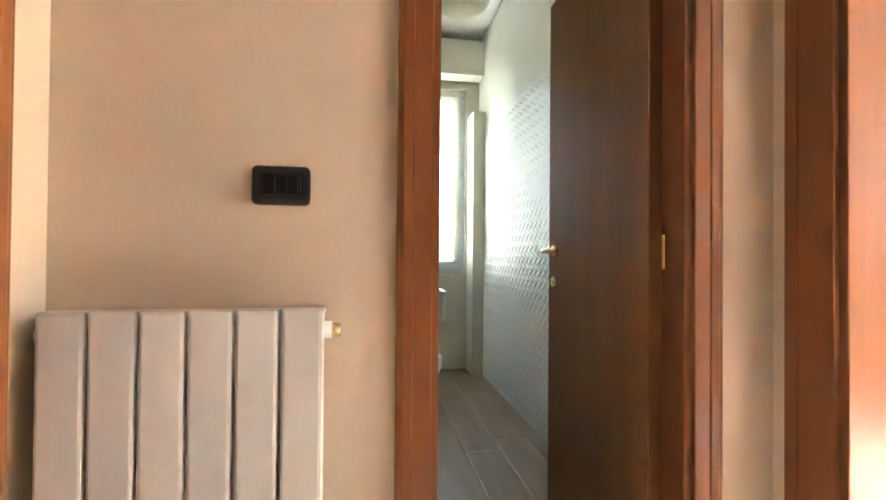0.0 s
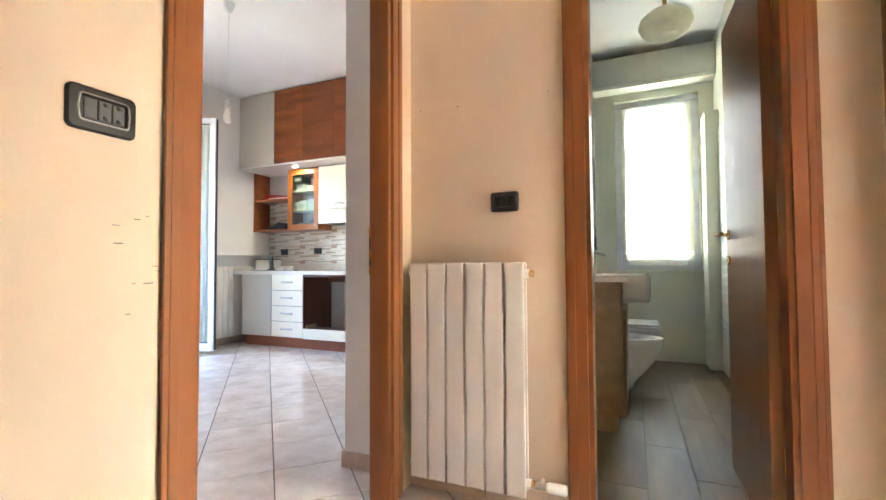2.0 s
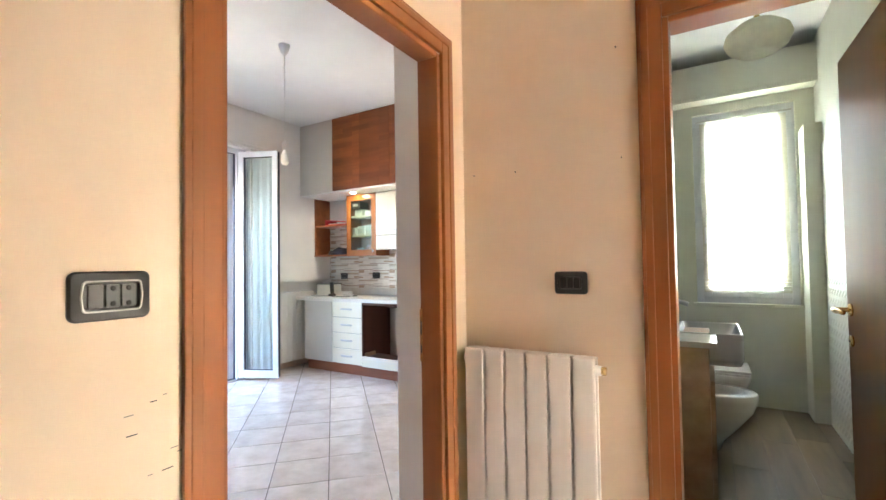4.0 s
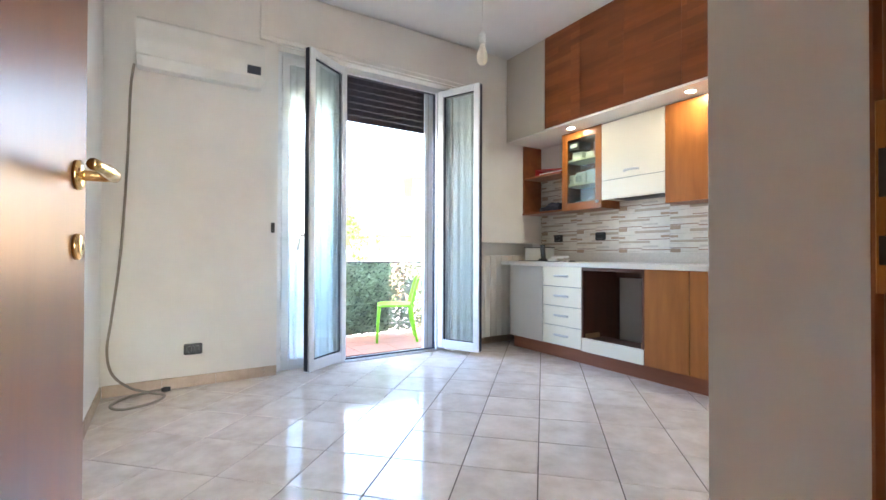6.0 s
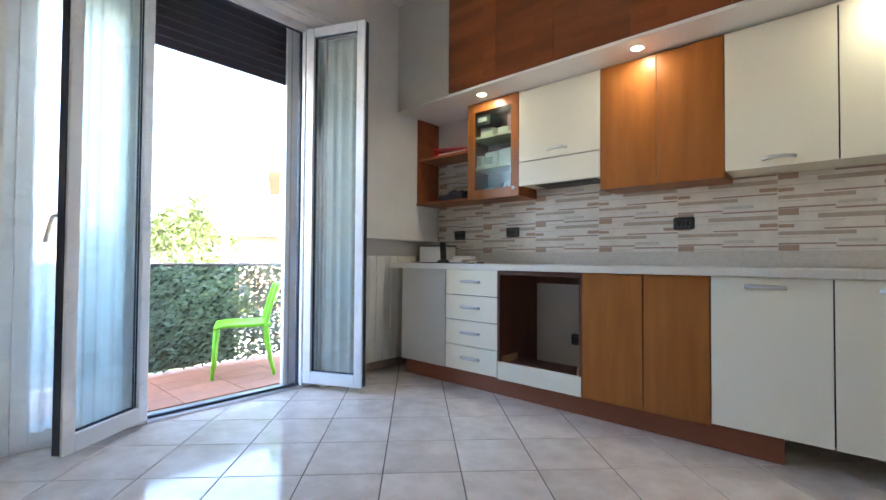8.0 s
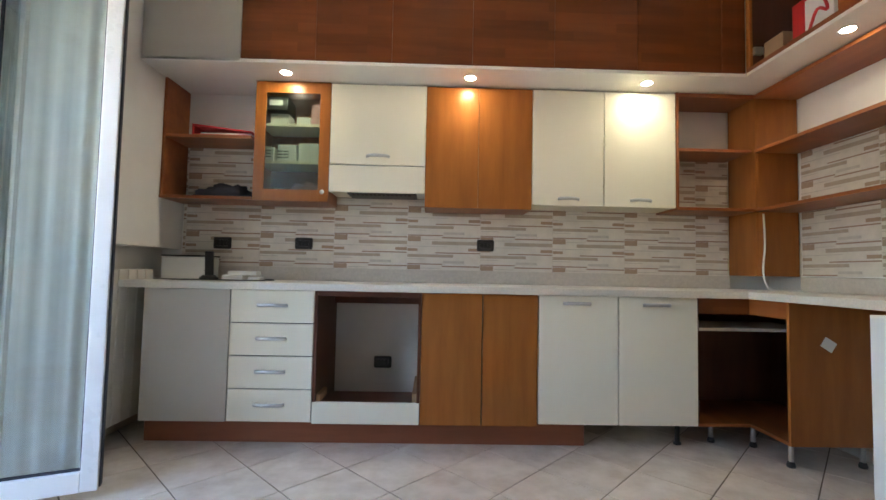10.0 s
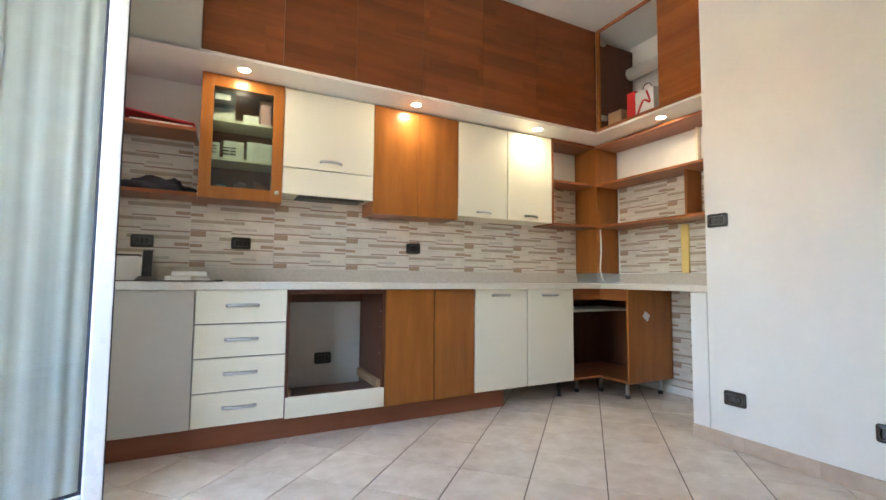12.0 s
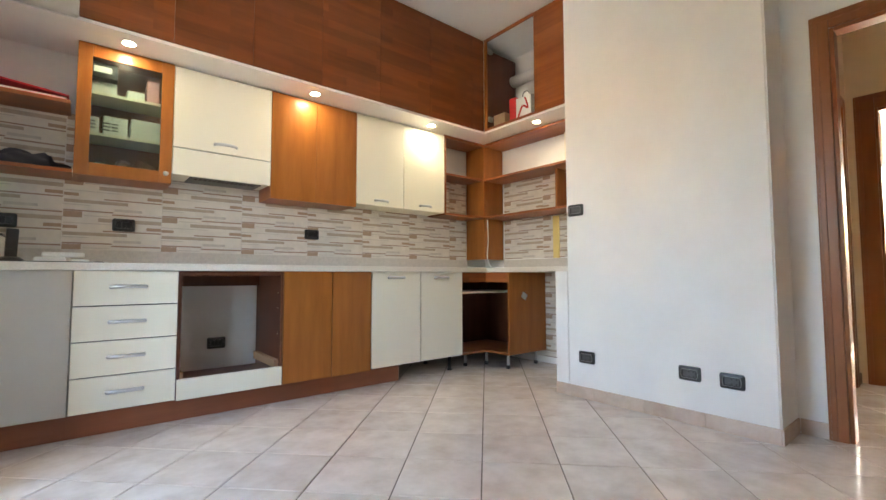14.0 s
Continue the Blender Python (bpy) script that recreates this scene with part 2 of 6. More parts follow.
M_SEAL = mat("dark_seal", (0.03, 0.04, 0.07), 0.5, vary=0.1)
M_SHUT = mat("shutter_slat_dark", (0.03, 0.03, 0.05), 0.5, vary=0.1, scale=10)
M_GLASS = glass_mat("window_glass", (0.93, 0.97, 0.97))
M_CABGL = glass_mat("frosted_cabinet_glass", (0.66, 0.73, 0.68), 0.18, 0.06)
M_SHEER = sheer_mat("sheer_curtain", (0.84, 0.91, 0.92), 0.25)
M_BLIND = sheer_mat("bath_blind_cloth", (0.80, 0.79, 0.70), 0.12, 0.45)
M_RAD = mat("radiator_enamel", (0.78, 0.73, 0.66), 0.35, vary=0.02, scale=4, bump=0.02)
M_BRASS = mat("polished_brass", (0.83, 0.60, 0.28), 0.2, metal=1.0, vary=0.03, bump=0.0)
M_STEEL = mat("brushed_steel", (0.62, 0.61, 0.60), 0.3, metal=1.0, vary=0.05, bump=0.02)
M_RIM = mat("worn_silver_rim", (0.34, 0.33, 0.31), 0.35, metal=1.0, vary=0.1)
M_BLACK = mat("black_plastic", (0.022, 0.02, 0.022), 0.3, vary=0.1, bump=0.02)
M_KEY = mat("grey_key_plastic", (0.10, 0.10, 0.10), 0.4, vary=0.05, bump=0.02)
M_DGREY = mat("dark_grey_plastic", (0.035, 0.032, 0.032), 0.35, vary=0.1, bump=0.02)
M_WPLA = mat("white_plastic", (0.80, 0.79, 0.76), 0.35, vary=0.02, bump=0.01)
M_CABLE = mat("grey_cable", (0.30, 0.26, 0.22), 0.6, vary=0.05, bump=0.02)
M_GREEN = mat("green_plastic", (0.22, 0.62, 0.03), 0.35, vary=0.03, bump=0.01)
M_RED = mat("red_card", (0.62, 0.03, 0.03), 0.4, vary=0.05, bump=0.02)
M_CARD = mat("brown_card", (0.42, 0.27, 0.15), 0.7, vary=0.06, bump=0.05)
M_PAPER = mat("white_paper", (0.82, 0.80, 0.77), 0.6, vary=0.03, bump=0.02)
M_PINK = mat("pink_card", (0.70, 0.36, 0.38), 0.6, vary=0.05)
M_SALMON = mat("salmon_cloth", (0.60, 0.24, 0.17), 0.8, vary=0.12, bump=0.15)
M_YELL = mat("yellow_strip", (0.80, 0.62, 0.22), 0.5, vary=0.03)
M_CLOTH = mat("dark_cloth", (0.015, 0.015, 0.03), 0.8, vary=0.2, bump=0.2)
M_CERAM = mat("white_ceramic", (0.84, 0.83, 0.80), 0.12, vary=0.01, bump=0.0)
M_OAK = wood("vanity_oak", (0.42, 0.30, 0.20), (0.31, 0.21, 0.135), "y", 0.45)
M_PLANK = wood("plank_tile_grey_brown", (0.23, 0.165, 0.10), (0.145, 0.10, 0.06), "y", 0.45, rand=0.15)
M_TERRA = mat("terracotta_tile", (0.42, 0.19, 0.12), 0.55, vary=0.08, scale=12, rand=0.1)
M_PLAST = mat("facade_plaster", (0.42, 0.32, 0.18), 0.9, vary=0.04, scale=3, bump=0.15)
M_PLAST2 = mat("facade_plaster_rose", (0.36, 0.20, 0.14), 0.9, vary=0.04, scale=3, bump=0.15)
M_ROOF = mat("roof_clay", (0.20, 0.08, 0.05), 0.85, vary=0.12, scale=14)
M_CONC = mat("concrete", (0.42, 0.40, 0.37), 0.85, vary=0.06, scale=6, bump=0.15)
M_GROUND = mat("ground_pale_bounce", (0.40, 0.38, 0.34), 0.95, vary=0.2, scale=0.6, bump=0.2, fine=8)
M_BARK = mat("bark", (0.16, 0.12, 0.085), 0.9, vary=0.15, scale=14, bump=0.4)
M_LEAFG = mat("tree_leaf", (0.055, 0.080, 0.018), 0.55, vary=0.2, scale=1.2, bump=0.0)
M_NET = mat("net_green", (0.03, 0.06, 0.045), 0.7, vary=0.2, scale=9)
M_HEDGE = mat("plastic_leaf_green", (0.11, 0.165, 0.115), 0.5, vary=0.25, scale=9, bump=0.0)
M_LAMPG = glow("spot_lens", (1.0, 0.93, 0.72), 12.0)
M_BULB = sheer_mat("bulb_opal", (0.92, 0.90, 0.84), 0.08, 0.4)
M_OPAL = sheer_mat("opal_lamp_glass", (0.90, 0.88, 0.76), 0.08, 0.35)

# ---- large structure ----
T = 0.25
WIN_S, WIN_N, WIN_TOP = 1.38, 3.06, 2.66      # window wall opening
NICHE_S, NICHE_TOP = 3.22, 1.10
setting("wall_west", boxes(
    ((W_X - T, S_Y - T, -0.05), (W_X, WIN_S, CEIL)),
    ((W_X - T, WIN_S, WIN_TOP), (W_X, WIN_N, CEIL)),
    ((W_X - T, WIN_N, -0.05), (W_X, NICHE_S, CEIL)),
    ((W_X - T, NICHE_S, NICHE_TOP), (W_X, N_Y + T, CEIL)),
    ((W_X - T, NICHE_S, -0.05), (W_X - 0.13, N_Y + T, NICHE_TOP)),
    ((W_X - 0.13, N_Y, -0.05), (W_X, N_Y + T, NICHE_TOP))), M_WALL, "off-white painted kitchen wall with balcony door opening", "wall")
setting("wall_north", boxes(((W_X, N_Y, -0.05), (E_X + 0.0, N_Y + T, CEIL))), M_WALL, "off-white painted wall behind the fitted kitchen", "wall")
setting("wall_south", boxes(((W_X, S_Y - 0.12, -0.05), (DK_X, S_Y, CEIL))), M_WALL, "off-white painted side wall of the kitchen", "wall")
setting("wall_alcove", boxes(((E_X, 2.55, -0.05), (E_X + 0.12, N_Y + T, CEIL))), M_WALL, "off-white alcove wall behind the corner shelves", "wall")
pil = boxes(((PIL_X, PIL_S, -0.05), (DH_X - 0.004, PIL_N, CEIL)), ((DH_X - 0.004, HALL_N + 0.004, -0.05), (E_X, PIL_N, CEIL)))
add_box(pil, (PIL_X, PIL_N, -0.05), (E_X, PIL_LOW, 0.860))
bmesh.ops.bevel(pil, geom=[ed for ed in pil.edges if abs(ed.verts[0].co.z - ed.verts[1].co.z) > 1], offset=0.009, segments=3, affect="EDGES")
setting("wall_pillar", pil, M_WALL, "white painted projecting wall block beside the kitchen doorway", "wall")
DOOR_S, DOOR_N, DOOR_TOP = 0.35, 1.245, 2.11
setting("wall_door", boxes(
    ((DK_X, S_Y - 0.12, -0.05), (DH_X - 0.004, DOOR_S - 0.02, CEIL)),
    ((DK_X, DOOR_S - 0.02, DOOR_TOP + 0.02), (DH_X - 0.004, DOOR_N + 0.02, CEIL)),
    ((DK_X, DOOR_N + 0.02, -0.05), (DH_X - 0.004, PIL_S, CEIL))), M_WALL, "painted partition with the kitchen doorway", "wall")
# hall side skin of the partition carries the warmer paint
setting("wall_hall_west", boxes(
    ((DH_X - 0.004, HALL_S, -0.05), (DH_X, DOOR_S - 0.02, CEIL)),
    ((DH_X - 0.004, DOOR_S - 0.02, DOOR_TOP + 0.02), (DH_X, DOOR_N + 0.02, CEIL)),
    ((DH_X - 0.004, DOOR_N + 0.02, -0.05), (DH_X, HALL_N, CEIL)),
    ((DK_X, HALL_S, -0.05), (DH_X - 0.004, S_Y - 0.12, CEIL))), M_HALL, "cream painted hall wall with switch plate", "wall")
BD_W, BD_E, BD_TOP = 1.065, 1.715, 2.11
setting("wall_hall_north", boxes(
    ((DH_X, HALL_N, -0.05), (BD_W - 0.02, HALL_N + 0.004, CEIL)), ((BW_X, HALL_N + 0.004, -0.05), (BD_W - 0.02, BS_Y, CEIL)),
    ((BD_W - 0.02, HALL_N, BD_TOP + 0.02), (BD_E + 0.02, BS_Y, CEIL)),
    ((BD_E + 0.02, HALL_N, -0.05), (2.09, BS_Y, CEIL))), M_HALL, "cream painted hall wall with radiator and bathroom doorway", "wall")
ED_S, ED_N, ED_TOP = 0.46, 1.268, 2.11
setting("wall_hall_east", boxes(
    ((HALL_E, HALL_S, -0.05), (HALL_E2, ED_S - 0.02, CEIL)),
    ((HALL_E, ED_S - 0.02, ED_TOP + 0.02), (HALL_E2, ED_N + 0.02, CEIL)),
    ((HALL_E, ED_N + 0.02, -0.05), (HALL_E2, HALL_N, CEIL))), M_HALL, "cream painted hall wall with doorway to the sunny room", "wall")
setting("wall_hall_south", boxes(((DK_X, HALL_S - 0.12, -0.05), (HALL_E2, HALL_S, CEIL))), M_HALL, "cream painted end wall of the hall", "wall")
# bathroom shell
BW_L, BW_R, BW_B, BW_T = 1.07, 1.84, 0.90, 2.66
setting("wall_bath_north", boxes(
    ((BW_X, BN_Y, -0.05), (BW_L, BN_Y + T, CEIL)), ((BW_R, BN_Y, -0.05), (BE_X + 0.12, BN_Y + T, CEIL)),
    ((BW_L, BN_Y, -0.05), (BW_R, BN_Y + T, BW_B)), ((BW_L, BN_Y, BW_T), (BW_R, BN_Y + T, CEIL))), M_BATHW, "white bathroom wall under and around the window", "wall")
setting("wall_bath_west", boxes(((E_X + 0.12 - 0.01, HALL_N + 0.11, -0.05), (BW_X, BN_Y, CEIL))), M_BATHW, "white bathroom side wall", "wall")
setting("wall_bath_east", boxes(((BE_X, BS_Y, -0.05), (BE_X + 0.12, BN_Y, CEIL))), M_BATHW, "white painted bathroom wall above wave tiles", "wall")
setting("wall_bath_duct", boxes(((1.855, 4.34, -0.02), (BE_X, BN_Y, 2.38)), bevel=0.003), M_BATHW, "white boxed-in pipe duct in the bathroom corner", "duct")
# sunny east room
EX2, EY1, EY2 = 5.2, -1.6, 2.9
ew = (0.3, 1.95, 0.95, 2.25)
setting("wall_room_east", boxes(
    ((EX2, EY1, -0.05), (EX2 + T, ew[0], CEIL)), ((EX2, ew[1], -0.05), (EX2 + T, EY2, CEIL)),
    ((EX2, ew[0], -0.05), (EX2 + T, ew[1], ew[2])), ((EX2, ew[0], ew[3]), (EX2 + T, ew[1], CEIL))), M_WALL, "cream room wall with a sunny window", "wall")
setting("wall_room_north", boxes(((2.09, EY2, -0.05), (EX2, EY2 + 0.12, CEIL))), M_WALL, "cream side wall of the sunny room", "wall")
setting("wall_room_south", boxes(((HALL_E2, EY1 - 0.12, -0.05), (EX2, EY1, CEIL))), M_WALL, "cream side wall of the sunny room", "wall")
setting("ceiling", boxes(((W_X - T, HALL_S - 0.12, CEIL), (EX2 + T, BN_Y + T, CEIL + 0.2))), M_CEIL, "flat white painted ceiling", "ceiling")
# roller shutter boxes above the windows
setting("shutter_box_1", boxes(((W_X + 0.002, 1.24, 2.67), (W_X + 0.028, 3.24, CEIL - 0.035)), ((W_X + 0.002, 1.275, 2.705), (W_X + 0.034, 3.205, CEIL - 0.07)), bevel=0.003), M_WALL, "white panel of the roller shutter box above the balcony door", "shutter box")
setting("shutter_box_2", boxes(((BW_X, 4.42, 2.74), (BE_X, BN_Y, CEIL - 0.06)), ((BW_X + 0.03, 4.412, 2.77), (BE_X - 0.03, 4.42, CEIL - 0.09)), bevel=0.003), M_BATHW, "white roller shutter box above the bathroom window", "shutter box")


def frame_bm(wall_lo, wall_hi, s, n, top, axis, side_lo, side_hi, w=0.095, reb=0.02):
    """Stepped jamb lining with architraves on both faces. axis: the axis that runs across the wall."""
    bm = bmesh.new()

    def b(u0, v0, z0, u1, v1, z1, bev=0.004):
        if axis == "x":
            add_box(bm, (u0, v0, z0), (u1, v1, z1), bev)
        else:
            add_box(bm, (v0, u0, z0), (v1, u1, z1), bev)
    # lining
    b(wall_lo - 0.001, s - 0.02, 0, wall_hi + 0.001, s + reb, top)
    b(wall_lo - 0.001, n - reb, 0, wall_hi + 0.001, n + 0.02, top)
    b(wall_lo - 0.001, s + reb, top - reb, wall_hi + 0.001, n - reb, top + 0.02)
    for face, d in ((wall_lo, -1), (wall_hi, 1)):
        lo, hi = sorted((face + d * 0.001, face + d * 0.016))
        lo2, hi2 = sorted((face + d * 0.001, face + d * 0.0195))
        b(lo, s - w + 0.018, 0, hi, s + 0.002, top + w - 0.018)
        b(lo, n - 0.002, 0, hi, n + w - 0.018, top + w - 0.018)
        b(lo, s + 0.002, top - 0.002, hi, n - 0.002, top + w - 0.018)
        # raised outer moulding
        b(lo2, s - w + 0.03, 0, hi2, s - w + 0.055, top + w - 0.045)
        b(lo2, n + w - 0.055, 0, hi2, n + w - 0.03, top + w - 0.045)
        b(lo2, s - w + 0.03, top + w - 0.055, hi2, n + w - 0.03, top + w - 0.03)
    return bm


setting("door_frame_1", frame_bm(DK_X, DH_X, DOOR_S, DOOR_N, DOOR_TOP, "x", 0, 0), M_DOORT, "cherry wood door frame of the kitchen doorway", "door frame")
setting("door_frame_2", frame_bm(HALL_N, BS_Y, BD_W, BD_E, BD_TOP, "y", 0, 0), M_DOORT, "cherry wood door frame of the bathroom doorway", "door frame")
setting("door_frame_3", frame_bm(HALL_E, HALL_E2, ED_S, ED_N, ED_TOP, "x", 0, 0, 0.135), M_DOORT, "dark cherry door frame to the sunny room", "door frame")
strike = thing("strike_plate", (0.23, DOOR_N - 0.02, 1.0), "worn brass strike plate in the kitchen door frame", "strike plate")
bx("plate", (0.219, DOOR_N - 0.0235, 0.93), (0.232, DOOR_N - 0.0195, 1.13), M_BRASS, strike, 0.001)
bx("latch_hole", (0.222, DOOR_N - 0.0242, 0.96), (0.229, DOOR_N - 0.023, 0.99), M_EDGE, strike, 0)
bx("bolt_hole", (0.222, DOOR_N - 0.0242, 1.03), (0.229, DOOR_N - 0.023, 1.08), M_EDGE, strike, 0)


def lever(parent, at, out, along, s=1.0):
    """Brass rose, neck and lever. out: normal of the door face; along: the way the grip points."""
    o, l = Vector(out), Vector(along)
    c = Vector(at)
    n = 20
    bm = tube([c + o * 0.0, c + o * 0.006, c + o * 0.010], [0.025, 0.025, 0.018], 20)
    rose = part("handle_rose", bm, M_BRASS, parent, "brass rose", True)
    bm = tube(smooth_path([c + o * 0.008, c + o * 0.045, c + o * 0.055 + l * 0.02, c + o * 0.056 + l * 0.07, c + o * 0.052 + l * 0.125], 5), [0.009] * 8 + [0.011] * 8 + [0.009] * 5, 12)
    part("lever", bm, M_BRASS, parent, "curved brass lever", True)
    k = c + Vector((0, 0, -0.12))
    part("key_rose", tube([k, k + o * 0.006, k + o * 0.009], [0.022, 0.022, 0.016], 18), M_BRASS, parent, "brass keyhole rose", True)
    part("keyhole", tube([k + o * 0.009, k + o * 0.0098], 0.005, 8), M_EDGE, parent)


def door_leaf(name, hinge, width, angle, top, label, material, thick=0.04, flip=1):
    """A leaf hinged at a point, its free end towards the given angle (degrees in plan)."""
    d = new(name)
    tagged(d, label, "door", kind="structure")
    bm = boxes(((0, 0, 0.008), (width, thick * flip, top)) if flip > 0 else ((0, -thick, 0.008), (width, 0, top)), bevel=0.003)
    part("door_panel", bm, material, d)
    y0, y1 = sorted((0, thick * flip))
    lever(d, (width - 0.055, y1, 1.10), (0, 1, 0), (-1, 0, 0))
    lever(d, (width - 0.055, y0, 1.10), (0, -1, 0), (-1, 0, 0))
    part("lock_edge", boxes(((width - 0.0005, (y0 + y1) / 2 - 0.009, 0.85), (width + 0.0015, (y0 + y1) / 2 + 0.009, 1.10))), M_BRASS, d, "brass lock front")
    for z in (0.25, 1.05, 1.85):
        part("hinge", tube([(-0.008, y0 + 0.0, z), (-0.008, y0 + 0.0, z + 0.09)], 0.007, 10), M_BRASS, d, "brass hinge")
    d.matrix_basis = pose(hinge[0], hinge[1], 0, 0, 0, angle)
    return d


door_leaf("door_1", (DK_X - 0.006, DOOR_S + 0.024, 0), 0.865, 180 - 7.2, 2.085, "cherry brown flush kitchen door standing open with brass handle", M_LEAF)
door_leaf("door_2", (BD_E - 0.0215, BS_Y - 0.03, 0), 0.625, 91.0, 2.085, "dark brown flush bathroom door standing open with brass handle", M_LEAF)


# ---- window wall: frame, fixed leaf, two open leaves ----
FX0, FX1 = W_X - 0.16, W_X - 0.095
OP_S, OP_N = 1.985, 2.945
win = new("window_1")
tagged(win, "white PVC balcony door frame with one fixed and two open leaves", "balcony door", kind="structure")
for nm, lo, hi in (
        ("frame_post", (FX0, WIN_S, 0), (FX1, WIN_S + 0.05, WIN_TOP)),
        ("frame_post", (FX0, OP_S - 0.075, 0.0), (FX1, OP_S, WIN_TOP)),
        ("frame_post", (FX0, OP_N, 0.0), (FX1, WIN_N, WIN_TOP)),
        ("frame_head", (FX0, WIN_S + 0.05, WIN_TOP - 0.055), (FX1, OP_S - 0.075, WIN_TOP)),
        ("frame_head", (FX0, OP_S, WIN_TOP - 0.055), (FX1, OP_N, WIN_TOP)),
        ("frame_bottom", (FX0, WIN_S + 0.05, 0), (FX1, OP_S - 0.075, 0.06))):
    bx(nm, lo, hi, M_PVC, win, 0.004)
bx("threshold", (FX0 - 0.05, OP_S, -0.005), (FX1 + 0.01, OP_N, 0.018), M_STEEL, win, 0.003, "aluminium threshold with dark seal")
bx("seal", (FX0 + 0.02, OP_S, 0.018), (FX0 + 0.04, OP_N, 0.03), M_SEAL, win, 0.001)
bx("seal", (FX0 + 0.006, OP_N - 0.014, 0.018), (FX0 + 0.030, OP_N - 0.001, WIN_TOP - 0.055), M_SEAL, win, 0.003, "dark rubber seal")
bx("seal", (FX0 + 0.012, OP_S + 0.001, 0.018), (FX0 + 0.035, OP_S + 0.006, WIN_TOP - 0.055), M_SEAL, win, 0.001)
bx("seal", (FX0 + 0.012, OP_S + 0.006, WIN_TOP - 0.061), (FX0 + 0.035, OP_N - 0.006, WIN_TOP - 0.056), M_SEAL, win, 0.001)


def curtain_bm(x0, x1, z0, z1, amp, waves, y):
    bm = bmesh.new()
    nx = waves * 10
    prev = None
    rnd = random.Random(int(waves * 7 + x1 * 100))
    f1, f2 = rnd.uniform(5, 9), rnd.uniform(11, 17)
    ph = [rnd.uniform(-0.6, 0.6) for _ in range(nx + 1)]
    for i in range(nx + 1):
        u = i / nx
        col = []
        for j in range(9):
            v = j / 8
            fold = math.sin(u * waves * 2 * math.pi + 1.3 * math.sin(u * f1) + 0.2 * v) * (0.55 + 0.45 * math.sin(u * f2))
            col.append(bm.verts.new((x0 + u * (x1 - x0), y + amp * (0.55 + 0.45 * (1 - v)) * fold + 0.002 * ph[i], z0 + v * (z1 - z0))))
        if prev:
            for j in range(8):
                bm.faces.new((prev[j], col[j], col[j + 1], prev[j + 1]))
        prev = col
    return bm


def sash(name, width, label, curtain_y, handle=True, hinge_left=True):
    """A glazed leaf in its own x-z plane, hinged at the origin; thickness runs along -y to 0."""
    d = new(name)
    tagged(d, label, "window leaf", kind="structure")
    w, t, z0, z1 = 0.062, 0.058, 0.035, WIN_TOP - 0.04
    bx("stile", (0, -t, z0), (w, 0, z1), M_PVC, d, 0.005)
    bx("stile", (width - w, -t, z0), (width, 0, z1), M_PVC, d, 0.005)
    bx("rail", (w, -t, z0), (width - w, 0, z0 + 0.085), M_PVC, d, 0.005)
    bx("rail", (w, -t, z1 - w), (width - w, 0, z1), M_PVC, d, 0.005)
    g = bx("pane", (w - 0.01, -0.034, z0 + 0.075), (width - w + 0.01, -0.026, z1 - w + 0.01), M_GLASS, d, 0)
    g.visible_shadow = False
    for yy in (-0.0375, -0.0225):
        part("glazing_seal", boxes(((w, yy - 0.003, z0 + 0.085), (w + 0.006, yy + 0.003, z1 - w)), ((width - w - 0.006, yy - 0.003, z0 + 0.085), (width - w, yy + 0.003, z1 - w)),
                                   ((w + 0.006, yy - 0.003, z0 + 0.085), (width - w - 0.006, yy + 0.003, z0 + 0.091)), ((w + 0.006, yy - 0.003, z1 - w - 0.006), (width - w - 0.006, yy + 0.003, z1 - w))), M_SEAL, d)
    bx("edge_seal", (width + 0.0005, -t + 0.012, z0 + 0.01), (width + 0.007, -0.012, z1 - 0.01), M_SEAL, d, 0.001)
    for z in (0.18, 1.25, 2.35):
        part("hinge", tube([(-0.006, 0.004, z), (-0.006, 0.004, z + 0.10)], 0.009, 10), M_PVC, d)
    c = part("curtain", curtain_bm(w - 0.005, width - w + 0.005, z0 + 0.06, z1 - 0.07, 0.013, 5, curtain_y), M_SHEER, d, "sheer pale blue-green curtain", True)
    part("curtain_rod", tube([(w - 0.03, curtain_y, z1 - 0.068), (width - w + 0.03, curtain_y, z1 - 0.068)], 0.005, 8), M_PVC, d)
    if handle:
        sgn = 1 if curtain_y > 0 else -1
        bx("handle_plate", (width - 0.045, 0.0, 1.03), (width - 0.018, 0.012, 1.19), M_STEEL, d, 0.003)
        part("handle_grip", tube(smooth_path([(width - 0.03, 0.012, 1.12), (width - 0.03, 0.05, 1.12), (width - 0.028, 0.062, 1.09), (width - 0.015, 0.075, 1.0)], 4), 0.009, 10), M_STEEL, d, "grey metal handle", True)
    return d


LEAFW = 0.485
s1 = sash("window_leaf", LEAFW, "open white PVC balcony door leaf with sheer curtain", 0.02)
s1.matrix_basis = pose(-3.472, 1.948, 0, 0, 0, math.degrees(math.atan2(1.548 - 1.975, -3.14 + 3.43))) @ Matrix.Diagonal((1, -1, 1, 1))
s2 = sash("window_leaf", LEAFW - 0.01, "open white PVC balcony door leaf with sheer curtain, beside the radiator", 0.02, False)
s2.matrix_basis = pose(-3.480, 3.006, 0, 0, 0, 24)
s3 = sash("window_leaf", OP_S - 0.075 - WIN_S - 0.05, "closed white PVC side leaf with sheer curtain", -0.08, False)
s3.matrix_basis = pose(FX0 + 0.02, WIN_S + 0.05, 0, 0, 0, 90) @ Matrix.Diagonal((1, 1, 1, 1))
